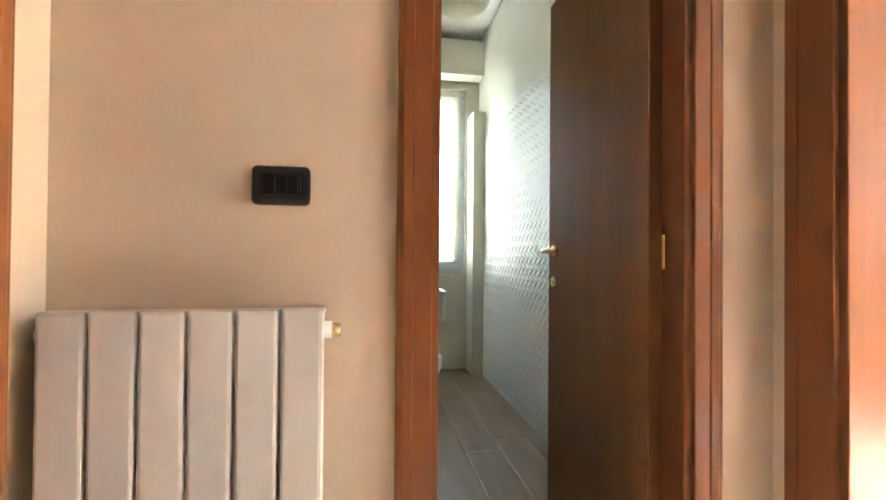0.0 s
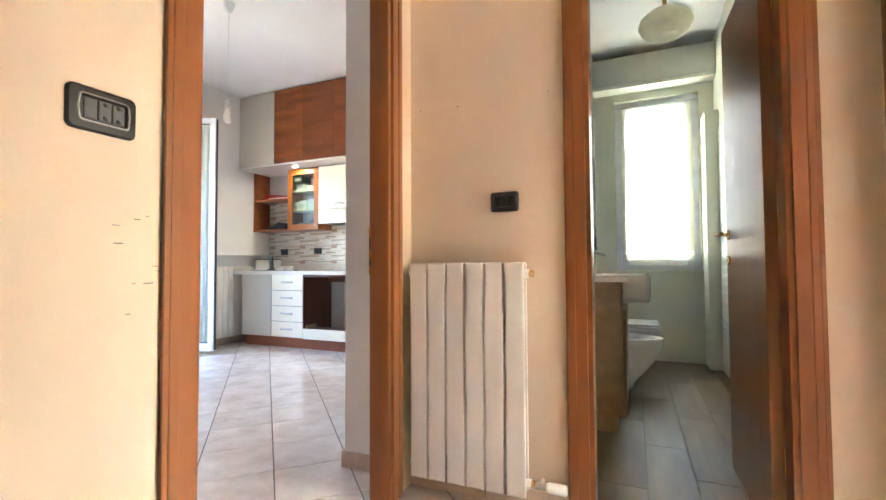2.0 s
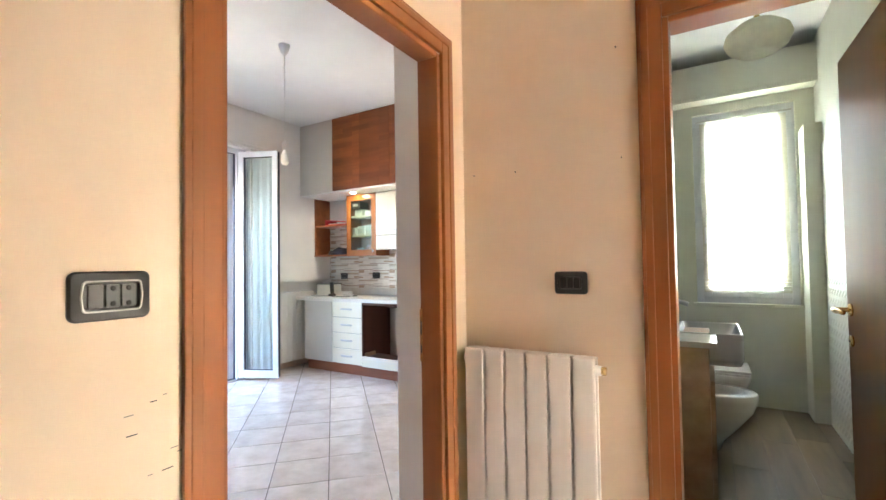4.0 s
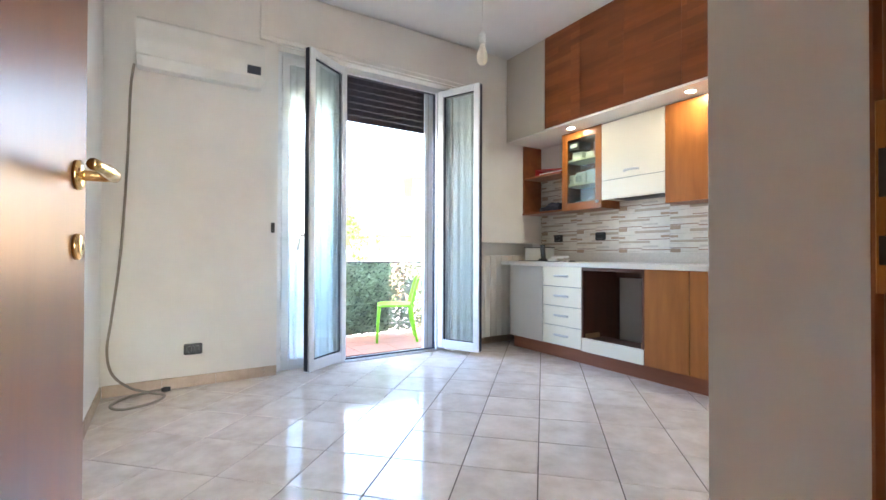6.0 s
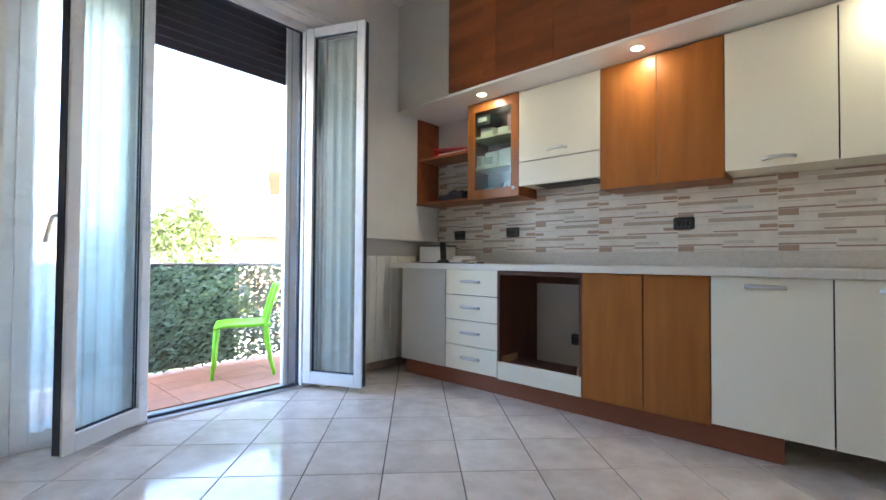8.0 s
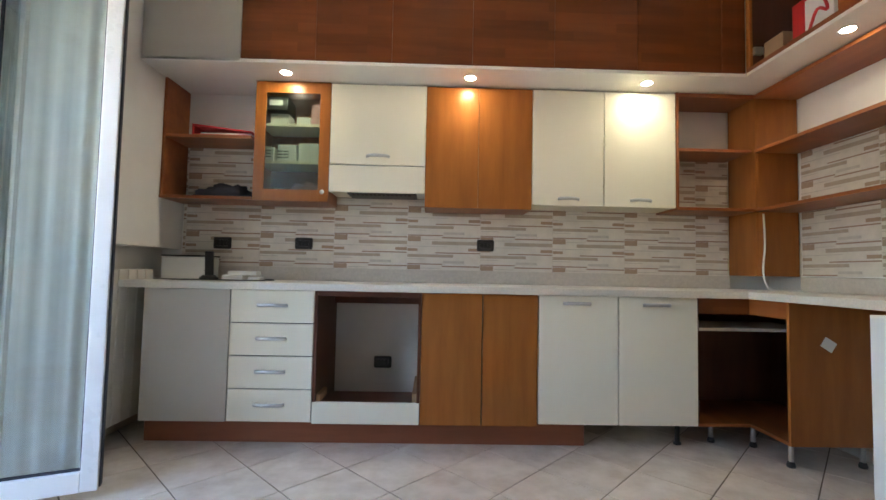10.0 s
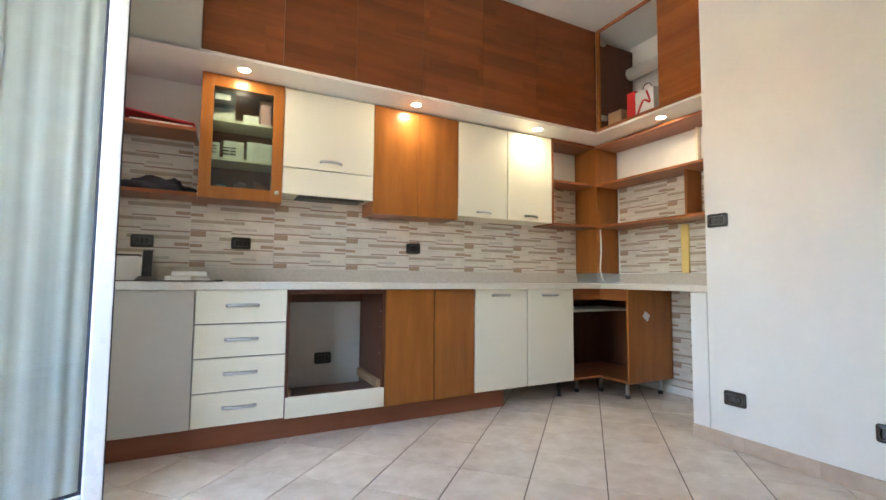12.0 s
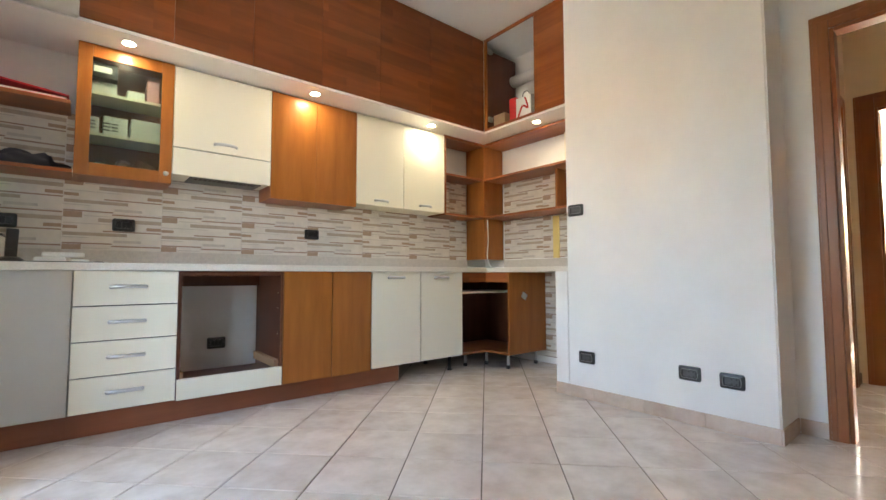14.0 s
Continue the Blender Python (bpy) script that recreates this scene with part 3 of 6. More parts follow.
# roller shutter, pulled two thirds up
sh = new("roller_shutter")
tagged(sh, "dark navy-brown roller shutter partly lowered outside the balcony door", "roller shutter", kind="structure")
z = 2.215
while z < 2.72:
    part("slat", tube([(-3.60, WIN_S + 0.01, z), (-3.60, 2.867, z)], 0.0042, 6, bm=boxes(((-3.606, WIN_S + 0.01, z + 0.004), (-3.594, 2.867, z + 0.0545)), bevel=0.003)), M_SHUT, sh)
    z += 0.06
for y0, y1 in ((WIN_S, WIN_S + 0.03), (2.868, WIN_N)):
    bx("guide_rail", (-3.622, y0, 0), (-3.578, y1, WIN_TOP), M_PVC, sh, 0.004)
bx("guide_slot", (-3.5785, 2.90, 0.02), (-3.5765, 2.912, WIN_TOP), M_STEEL, sh, 0)
bx("shutter_belt_guide", (W_X + 0.001, WIN_S - 0.05, 1.14), (W_X + 0.014, WIN_S - 0.022, 1.22), M_DGREY, None, 0.004)
tagged(bpy.data.objects["shutter_belt_guide"], "small grey belt guide for the shutter on the wall", "belt guide")

# bathroom window with blind
bw = new("window_2")
tagged(bw, "white bathroom window with a drawn fabric blind", "window", kind="structure")
for nm, lo, hi in (("frame_post", (BW_L, BN_Y + 0.05, BW_B), (BW_L + 0.055, BN_Y + 0.11, BW_T)), ("frame_post", (BW_R - 0.055, BN_Y + 0.05, BW_B), (BW_R, BN_Y + 0.11, BW_T)),
                   ("frame_head", (BW_L + 0.055, BN_Y + 0.05, BW_T - 0.06), (BW_R - 0.055, BN_Y + 0.11, BW_T)), ("frame_bottom", (BW_L + 0.055, BN_Y + 0.05, BW_B), (BW_R - 0.055, BN_Y + 0.11, BW_B + 0.07)),
                   ("sash_stile", (BW_L + 0.055, BN_Y + 0.03, BW_B + 0.05), (BW_L + 0.12, BN_Y + 0.09, BW_T - 0.04)), ("sash_stile", (BW_R - 0.12, BN_Y + 0.03, BW_B + 0.05), (BW_R - 0.055, BN_Y + 0.09, BW_T - 0.04)),
                   ("sash_rail", (BW_L + 0.12, BN_Y + 0.03, BW_B + 0.05), (BW_R - 0.12, BN_Y + 0.09, BW_B + 0.13)), ("sash_rail", (BW_L + 0.12, BN_Y + 0.03, BW_T - 0.11), (BW_R - 0.12, BN_Y + 0.09, BW_T - 0.04))):
    bx(nm, lo, hi, M_PVC, bw, 0.004)
bx("pane", (BW_L + 0.11, BN_Y + 0.058, BW_B + 0.12), (BW_R - 0.11, BN_Y + 0.064, BW_T - 0.1), M_GLASS, bw, 0).visible_shadow = False
bx("window_sill", (BW_L - 0.03, BN_Y - 0.025, BW_B - 0.03), (BW_R + 0.02, BN_Y + 0.05, BW_B), M_BATHW, bw, 0.005)
bl = part("blind_cloth", curtain_bm(BW_L + 0.06, BW_R - 0.06, BW_B + 0.22, BW_T - 0.09, 0.0015, 4, BN_Y + 0.018), M_BLIND, bw, "white translucent blind", True)
for k in range(4):
    bx("blind_fold", (BW_L + 0.06, BN_Y + 0.005, BW_B + 0.10 + 0.032 * k), (BW_R - 0.06, BN_Y + 0.018 + 0.003 * (k % 2), BW_B + 0.128 + 0.032 * k), M_BLIND, bw, 0.003)
part("blind_rod", tube([(BW_L + 0.03, BN_Y + 0.012, BW_T - 0.07), (BW_R - 0.02, BN_Y + 0.012, BW_T - 0.07)], 0.007, 8), M_STEEL, bw)
bx("window_handle", (BW_L + 0.075, BN_Y + 0.005, 1.45), (BW_L + 0.095, BN_Y + 0.03, 1.60), M_PVC, bw, 0.004)
# sunny room window
rw = new("window_3")
tagged(rw, "white framed window of the sunny room", "window", kind="structure")
for nm, lo, hi in (("frame_post", (EX2 + 0.05, ew[0], ew[2]), (EX2 + 0.11, ew[0] + 0.07, ew[3])), ("frame_post", (EX2 + 0.05, ew[1] - 0.07, ew[2]), (EX2 + 0.11, ew[1], ew[3])),
                   ("mullion", (EX2 + 0.05, 1.16, ew[2]), (EX2 + 0.11, 1.26, ew[3])), ("frame_head", (EX2 + 0.05, ew[0] + 0.07, ew[3] - 0.07), (EX2 + 0.11, ew[1] - 0.07, ew[3])),
                   ("frame_bottom", (EX2 + 0.05, ew[0] + 0.07, ew[2]), (EX2 + 0.11, ew[1] - 0.07, ew[2] + 0.07))):
    bx(nm, lo, hi, M_PVC, rw, 0.004)
for y0, y1 in ((ew[0] + 0.07, 1.16), (1.26, ew[1] - 0.07)):
    bx("pane", (EX2 + 0.077, y0, ew[2] + 0.07), (EX2 + 0.083, y1, ew[3] - 0.07), M_GLASS, rw, 0).visible_shadow = False

# ---- outdoors ----
setting("balcony_slab", boxes(((-4.75, 0.2, -0.22), (W_X - T, 4.4, -0.018))), M_CONC, "concrete balcony slab", "balcony")
setting("facade_reveal", boxes(((W_X - T - 0.12, WIN_N, -0.05), (W_X - T, N_Y + T, CEIL)), ((W_X - T - 0.12, S_Y - T, -0.05), (W_X - T, WIN_S, CEIL)), ((W_X - T - 0.12, WIN_S, 2.73), (W_X - T, WIN_N, CEIL))), M_CONC, "pale plastered outer face round the balcony door", "facade")
# Unseen ground, made pale to throw more daylight up into the rooms.
setting("ground", boxes(((-420, -420, -4.2), (420, 420, -4.0))), M_GROUND, "unseen ground far below the balcony, kept pale to bounce light", "ground")

# ---- fitted kitchen ----
FY = 3.73          # base fronts
UY = 4.02          # wall unit fronts
SY = 3.778         # high unit fronts
SZ = 2.19          # soffit underside
SX = 0.225         # soffit front on the alcove side


def bow_handle(parent, cx, y, cz, w=0.10):
    pts = [(cx - w / 2, y, cz), (cx - w / 2 + 0.008, y - 0.014, cz + 0.001), (cx - w * 0.2, y - 0.024, cz + 0.002), (cx + w * 0.2, y - 0.024, cz + 0.002), (cx + w / 2 - 0.008, y - 0.014, cz + 0.001), (cx + w / 2, y, cz)]
    bm = tube(smooth_path(pts, 4), 0.0075, 10)
    for v in bm.verts:
        v.co.z = cz + (v.co.z - cz) * 1.35
    part("handle", bm, M_STEEL, parent, "brushed metal bow handle", True)


def front(parent, name, x0, x1, z0, z1, y, material, handle=None, gap=0.003, label=""):
    f = bx(name, (x0 + gap, y, z0 + gap), (x1 - gap, y + 0.019, z1 - gap), material, parent, 0.0018, label)
    if handle:
        bow_handle(f, handle[0], y, handle[1], handle[2] if len(handle) > 2 else 0.11)
    return f


# Dark sheet behind the fronts, painting the shade in the gaps between them.
def shade_sheet(parent, x0, x1, z0, z1, y):
    bx("shade_sheet", (x0 + 0.004, y + 0.0193, z0 + 0.004), (x1 - 0.004, y + 0.0205, z1 - 0.004), M_EDGE, parent, 0)


def carcass(parent, x0, x1, y0, y1, z0, z1, material, back=True, t=0.018, top=True, bottom=True):
    bx("side_panel", (x0 + 0.0005, y0, z0), (x0 + t, y1, z1), material, parent, 0.001)
    bx("side_panel", (x1 - t, y0, z0), (x1 - 0.0005, y1, z1), material, parent, 0.001)
    if bottom:
        bx("bottom_panel", (x0 + t, y0, z0), (x1 - t, y1, z0 + t), material, parent, 0.001)
    if top:
        bx("top_panel", (x0 + t, y0, z1 - t), (x1 - t, y1, z1), material, parent, 0.001)
    if back:
        bx("back_panel", (x0 + t, y1 - 0.008, z0 + t), (x1 - t, y1, z1 - t), material, parent, 0)


ZB, ZT = 0.125, 0.862
BX = [-3.245, -2.765, -2.295, -1.692, -1.026, -0.106]
u = thing("base_cabinet", (BX[0], FY, 0), "beige plain base cabinet at the end of the kitchen run", "cabinet", "base cabinets")
carcass(u, BX[0], BX[1], FY + 0.021, N_Y - 0.03, ZB, ZT, M_BEIGE)
front(u, "door", BX[0], BX[1], ZB, ZT, FY, M_BEIGE)
u = thing("drawer_cabinet", (BX[1], FY, 0), "cream four-drawer base cabinet with metal bow handles", "cabinet", "base cabinets")
carcass(u, BX[1], BX[2], FY + 0.021, N_Y - 0.03, ZB, ZT, M_BEIGE)
shade_sheet(u, BX[1], BX[2], 0.128, ZT, FY)
for z0, z1 in ((0.128, 0.309), (0.309, 0.492), (0.492, 0.675), (0.675, ZT)):
    front(u, "drawer", BX[1], BX[2], z0, z1, FY, M_CREAM, ((BX[1] + BX[2]) / 2, (z0 + z1) / 2 + 0.005, 0.16))
u = thing("oven_housing", (BX[2], FY, 0), "empty oven housing of dark cherry wood, inside shade painted in, with cream bottom panel", "cabinet", "base cabinets")
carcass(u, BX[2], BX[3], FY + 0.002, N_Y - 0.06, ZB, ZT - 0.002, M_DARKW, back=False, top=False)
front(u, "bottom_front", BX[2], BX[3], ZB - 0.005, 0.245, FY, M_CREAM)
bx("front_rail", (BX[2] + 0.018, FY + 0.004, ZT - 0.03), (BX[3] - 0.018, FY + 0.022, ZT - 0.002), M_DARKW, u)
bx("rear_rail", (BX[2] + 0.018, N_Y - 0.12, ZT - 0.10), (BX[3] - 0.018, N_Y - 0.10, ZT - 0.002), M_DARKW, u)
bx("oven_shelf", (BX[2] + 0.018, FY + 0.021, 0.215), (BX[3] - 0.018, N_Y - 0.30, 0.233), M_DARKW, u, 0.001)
bx("support_batten", (BX[3] - 0.045, FY + 0.03, 0.234), (BX[3] - 0.019, N_Y - 0.10, 0.285), M_CARD, u, 0.001, "raw wood batten")
bx("support_batten", (BX[2] + 0.019, FY + 0.03, 0.234), (BX[2] + 0.04, FY + 0.2, 0.275), M_CARD, u, 0.001, "raw wood batten")
for zz in (0.45, 0.62, 0.72):
    part("screw_hole", tube([(BX[3] - 0.0185, FY + 0.05, zz), (BX[3] - 0.0195, FY + 0.05, zz)], 0.004, 8), M_PAPER, u)
u = thing("base_cabinet", (BX[3], FY, 0), "orange-brown cherry base cabinet with two plain doors", "cabinet", "base cabinets")
carcass(u, BX[3], BX[4], FY + 0.021, N_Y - 0.03, ZB, ZT, M_CHV)
shade_sheet(u, BX[3], BX[4], ZB, ZT, FY)
front(u, "door", BX[3], -1.345, ZB - 0.005, ZT, FY, M_CHV)
front(u, "door", -1.345, BX[4], ZB - 0.005, ZT, FY, M_CHV)
u = thing("base_cabinet", (BX[4], FY, 0), "cream base cabinet with two doors and metal bow handles", "cabinet", "base cabinets")
carcass(u, BX[4], BX[5], FY + 0.021, N_Y - 0.03, ZB + 0.01, ZT, M_CREAM)
shade_sheet(u, BX[4], BX[5], ZB + 0.01, ZT, FY)
front(u, "door", BX[4], -0.566, ZB + 0.008, ZT, FY, M_CREAM, (-0.805, 0.815, 0.15))
front(u, "door", -0.566, BX[5], ZB + 0.008, ZT, FY, M_CREAM, (-0.345, 0.815, 0.15))
for lx in (BX[4] + 0.06, BX[5] - 0.07):
    for ly in (FY + 0.10, N_Y - 0.12):
        part("leg", lathe([(0.022, 0), (0.022, 0.012), (0.014, 0.014), (0.014, ZB + 0.01)], 14, (lx, ly, 0)), M_BLACK, u, "black plastic leg", True)
bx("plinth", (BX[0] + 0.005, 3.785, 0), (-0.743, 3.803, ZB - 0.008), M_PLINTH, None, 0.002)
tagged(bpy.data.objects["plinth"], "red-brown wooden plinth board under the base cabinets", "plinth")
pb = bx("plinth", (BX[0] + 0.005, 3.803, 0), (BX[0] + 0.022, N_Y - 0.05, ZB - 0.008), M_PLINTH, None, 0.002)
tagged(pb, "red-brown wooden plinth return at the end cabinet", "plinth")

# open corner unit on chrome legs
u = thing("corner_cabinet", (0.3, 3.9, 0), "open cherry corner cabinet without doors on metal legs", "cabinet", "base cabinets")
CX0, CXI, CYI, CYS, CX1 = BX[5] + 0.004, 0.215, FY + 0.03, 3.49, 0.72
def l_plate(z0, z1):
    bm = bmesh.new()
    pts = [(CX0, N_Y - 0.05), (CX0, CYI), (CXI, CYI), (CXI, CYS), (CX1, CYS), (CX1, N_Y - 0.05)]
    vs = [bm.verts.new((x, y, z0)) for x, y in pts]
    f = bm.faces.new(vs)
    r = bmesh.ops.extrude_face_region(bm, geom=[f])
    for v in r["geom"]:
        if isinstance(v, bmesh.types.BMVert):
            v.co.z = z1
    return bm
part("bottom_panel", l_plate(0.125, 0.143), M_CHHY, u)
bx("side_panel", (CXI, CYS - 0.0185, 0.125), (CX1 + 0.01, CYS - 0.0005, ZT - 0.002), M_CHV, u, 0.001)
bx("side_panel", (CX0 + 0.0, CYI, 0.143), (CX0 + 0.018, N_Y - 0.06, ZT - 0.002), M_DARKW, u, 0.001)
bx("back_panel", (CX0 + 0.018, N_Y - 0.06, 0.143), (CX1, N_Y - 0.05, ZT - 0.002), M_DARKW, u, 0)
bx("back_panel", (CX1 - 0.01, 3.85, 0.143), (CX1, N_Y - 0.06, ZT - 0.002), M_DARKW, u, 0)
bx("shelf", (CX0 + 0.02, FY + 0.08, 0.665), (CX1 - 0.03, N_Y - 0.07, 0.683), M_TOP, u, 0.001, "pale shelf board")
bx("rail", (CXI, CYS, 0.77), (CXI + 0.018, CYI + 0.1, ZT - 0.002), M_CHHY, u, 0.001)
bx("rail", (CX0 + 0.02, CYI + 0.0, 0.77), (CXI, CYI + 0.018, ZT - 0.002), M_CHH, u, 0.001)
for lx, ly in ((0.26, 3.53), (0.645, 3.53), (0.256, 3.80), (0.05, 3.87)):
    leg = part("leg", lathe([(0.013, 0.03), (0.013, 0.125)], 14, (lx, ly, 0)), M_STEEL, u, "chrome leg", True)
    part("foot", lathe([(0.02, 0), (0.021, 0.012), (0.014, 0.03)], 14, (lx, ly, 0)), M_BLACK, leg, "black rubber foot", True)
st = new("sticker", mesh_of("sticker", boxes(((-0.035, -0.0006, -0.028), (0.035, 0.0, 0.028))), M_PAPER))
adopt(st, u)
st.matrix_basis = pose(0.42, CYS - 0.0192, 0.645, 0, 32, 0)
tagged(st, "white paper label")

# worktop, upstand
bm = bmesh.new()
for lo, hi in (((-3.365, FY - 0.03, ZT), (E_X - 0.005, N_Y - 0.012, 0.902)), ((0.165, PIL_N + 0.003, ZT), (E_X - 0.005, FY - 0.031, 0.902))):
    add_box(bm, lo, hi, 0.004)
w = part("worktop", bm, M_TOP)
tagged(w, "pale speckled laminate worktop running round the corner", "worktop")
bm = boxes(((W_X + 0.01, N_Y - 0.026, 0.903), (0.455, N_Y - 0.012, 0.994)), ((E_X - 0.024, PIL_N + 0.003, 0.903), (E_X - 0.013, UY - 0.02, 0.994)), bevel=0.003)
w = part("upstand", bm, M_UPST)
tagged(w, "grey metal upstand strip behind the worktop", "upstand")

# high units up to the ceiling
HZ0, HZ1 = SZ + 0.022, CEIL - 0.012
XS = [-2.79, -2.353, -1.903, -1.424, -0.933, -0.432, 0.08, SX]
u = thing("high_cabinet", (W_X, SY, SZ), "beige plain high cabinet under the ceiling", "cabinet", "high cabinets")
front(u, "door", W_X + 0.004, XS[0], HZ0 - 0.02, HZ1, SY, M_BEIGE)
bx("body", (W_X + 0.004, SY + 0.02, SZ + 0.02), (XS[0], N_Y - 0.004, CEIL - 0.004), M_BEIGE, u)
for k in range(len(XS) - 1):
    last = k == len(XS) - 2
    u = thing("high_cabinet", (XS[k], SY, SZ), "red-brown cherry high cabinet with level grain" if not last else "narrow cherry filler panel of the high cabinets", "cabinet", "high cabinets")
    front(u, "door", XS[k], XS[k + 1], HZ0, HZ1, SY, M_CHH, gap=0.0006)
    bx("body", (XS[k] + 0.0005, SY + 0.02, SZ + 0.02), (XS[k + 1] - 0.0005, N_Y - 0.004, CEIL - 0.004), M_DARKW, u, 0.001)
# alcove side: one open bay, one shut
AY0, AY1, AY2 = PIL_N + 0.003, 3.17, SY - 0.004
u = thing("high_cabinet", (SX, AY1, SZ), "open cherry high cabinet holding a bag and box", "cabinet", "high cabinets")
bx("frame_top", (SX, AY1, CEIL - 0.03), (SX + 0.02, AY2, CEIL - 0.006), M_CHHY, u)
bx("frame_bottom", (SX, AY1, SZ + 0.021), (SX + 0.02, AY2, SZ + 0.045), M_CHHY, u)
bx("frame_post", (SX, AY2 - 0.03, SZ + 0.045), (SX + 0.02, AY2, CEIL - 0.03), M_CHV, u)
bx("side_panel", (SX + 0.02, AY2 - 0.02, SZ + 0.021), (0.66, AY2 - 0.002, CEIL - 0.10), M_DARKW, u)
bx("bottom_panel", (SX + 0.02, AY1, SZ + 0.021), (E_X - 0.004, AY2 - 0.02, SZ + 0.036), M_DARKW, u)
for zz in (SZ + 0.12, CEIL - 0.14):
    bx("hinge", (SX + 0.022, AY2 - 0.045, zz), (SX + 0.075, AY2 - 0.021, zz + 0.045), M_STEEL, u, 0.003, "metal cup hinge")
u = thing("high_cabinet", (SX, AY0, SZ), "closed cherry high cabinet beside the projecting wall", "cabinet", "high cabinets")
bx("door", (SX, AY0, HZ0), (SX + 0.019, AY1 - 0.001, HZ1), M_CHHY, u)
bx("side_panel", (SX + 0.02, AY1 - 0.02, SZ + 0.021), (0.5, AY1 - 0.001, CEIL - 0.004), M_CHV, u)
p = part("flue_pipe", tube([(0.62, AY2 - 0.02, 2.80), (0.62, PIL_N + 0.01, 2.80)], 0.055, 18), M_WPLA, None, "", True)
tagged(p, "white flue pipe running through the open high cabinet", "pipe")
# soffit boards with lamps
setting("soffit", boxes(((W_X + 0.003, SY + 0.0, SZ), (E_X - 0.004, N_Y - 0.003, SZ + 0.02)), ((SX, PIL_N + 0.003, SZ), (E_X - 0.004, SY - 0.001, SZ + 0.02)), bevel=0.002), M_SOFF, "white soffit board under the high cabinets with spot lamps", "soffit")
for k, (lx, ly) in enumerate(((-2.563, 3.90), (-1.424, 3.90), (-0.319, 3.90), (0.34, 3.24))):
    lp = thing("spot_lamp", (lx, ly, SZ), "small round recessed spot lamp, lit warm white", "lamp", "soffit spot lamps")
    part("ring", lathe([(0.036, -0.001), (0.041, -0.004), (0.036, -0.007), (0.030, -0.004)], 28, (lx, ly, SZ)), M_STEEL, lp, "chrome ring", True)
    part("lens", lathe([(0.030, -0.002), (0.030, -0.0045), (0.01, -0.006)], 24, (lx, ly, SZ)), M_LAMPG, lp, "glowing lens", True)
    ld = bpy.data.lights.new("spot_light", "SPOT")
    ld.energy, ld.color, ld.spot_size, ld.spot_blend, ld.shadow_soft_size = 0.085, (1.0, 0.92, 0.60) if k != 2 else (0.86, 1.0, 0.52), radians(125), 0.6, 0.03
    lo_ = new("spot_light", ld)
    lo_.matrix_basis = look((lx, ly, SZ - 0.012), (lx, ly, 0))
    adopt(lo_, lp)

# wall units
def shelf_unit(label, x0, x1, z0, shelves, material, sides=(True, True)):
    u = thing("wall_shelf", (x0, UY, z0), label, "shelf", "wall units")
    if sides[0]:
        bx("side_panel", (x0, UY, z0 + 0.02), (x0 + 0.018, N_Y - 0.012, SZ - 0.002), material, u)
    if sides[1]:
        bx("side_panel", (x1 - 0.018, UY, z0 + 0.02), (x1, N_Y - 0.012, SZ - 0.002), material, u)
    for i, z in enumerate(shelves):
        bx("shelf", (x0 + (0.019 if i else 0), UY + (0.004 if i else -0.006), z), (x1 - (0.019 if i else 0), N_Y - 0.012, z + 0.02), material, u)
    return u
M_CHS = wood("cabinet_cherry_shelf", (0.33, 0.105, 0.034), (0.22, 0.064, 0.02), "x", 0.33)
shelf_unit("open cherry wall shelf with a red binder and dark cloth", W_X + 0.003, -2.792, 1.413, (1.413, 1.805), M_CHS, (True, False))
u = thing("glass_cabinet", (-2.79, UY, 1.41), "cherry framed wall cabinet with frosted glass door", "cabinet", "wall units")
gx0, gx1, gz0, gz1 = -2.79, -2.31, 1.41, SZ - 0.006
carcass(u, gx0, gx1, UY + 0.02, N_Y - 0.012, gz0, gz1, M_CHS)
d = part("door", boxes(((gx0 + 0.001, UY, gz0 + 0.001), (gx0 + 0.068, UY + 0.019, gz1)), ((gx1 - 0.068, UY, gz0 + 0.001), (gx1 - 0.001, UY + 0.019, gz1)), ((gx0 + 0.068, UY, gz0 + 0.001), (gx1 - 0.068, UY + 0.019, gz0 + 0.075)), ((gx0 + 0.068, UY, gz1 - 0.075), (gx1 - 0.068, UY + 0.019, gz1)), bevel=0.002), M_CHV, u)
bx("pane", (gx0 + 0.06, UY + 0.007, gz0 + 0.068), (gx1 - 0.06, UY + 0.012, gz1 - 0.068), M_CABGL, d, 0, "frosted glass pane").visible_shadow = False
part("knob", lathe([(0.006, 0), (0.006, -0.012), (0.014, -0.016), (0.015, -0.022), (0.008, -0.027)], 16, (gx1 - 0.035, UY, gz0 + 0.06), "y"), M_STEEL, d, "", True)
GS = (1.655, 1.90)
for z in GS:
    bx("shelf", (gx0 + 0.02, UY + 0.03, z), (gx1 - 0.02, N_Y - 0.02, z + 0.018), M_CREAM, u)
u = thing("wall_cabinet", (-2.31, UY, 1.47), "cream flap wall cabinet over the extractor hood", "cabinet", "wall units")
carcass(u, -2.31, -1.696, UY + 0.021, N_Y - 0.012, 1.485, SZ - 0.004, M_CREAM)
shade_sheet(u, -2.31, -1.696, 1.48, SZ - 0.014, UY)
front(u, "door", -2.31, -1.696, 1.653, SZ - 0.014, UY, M_CREAM, (-2.0, 1.71, 0.14))
front(u, "hood_flap", -2.31, -1.696, 1.475, 1.653, UY, M_CREAM)
hd = bx("hood_vent", (-2.20, UY + 0.04, 1.476), (-1.75, N_Y - 0.03, 1.4845), M_DGREY, u, 0.002, "dark extractor vent")
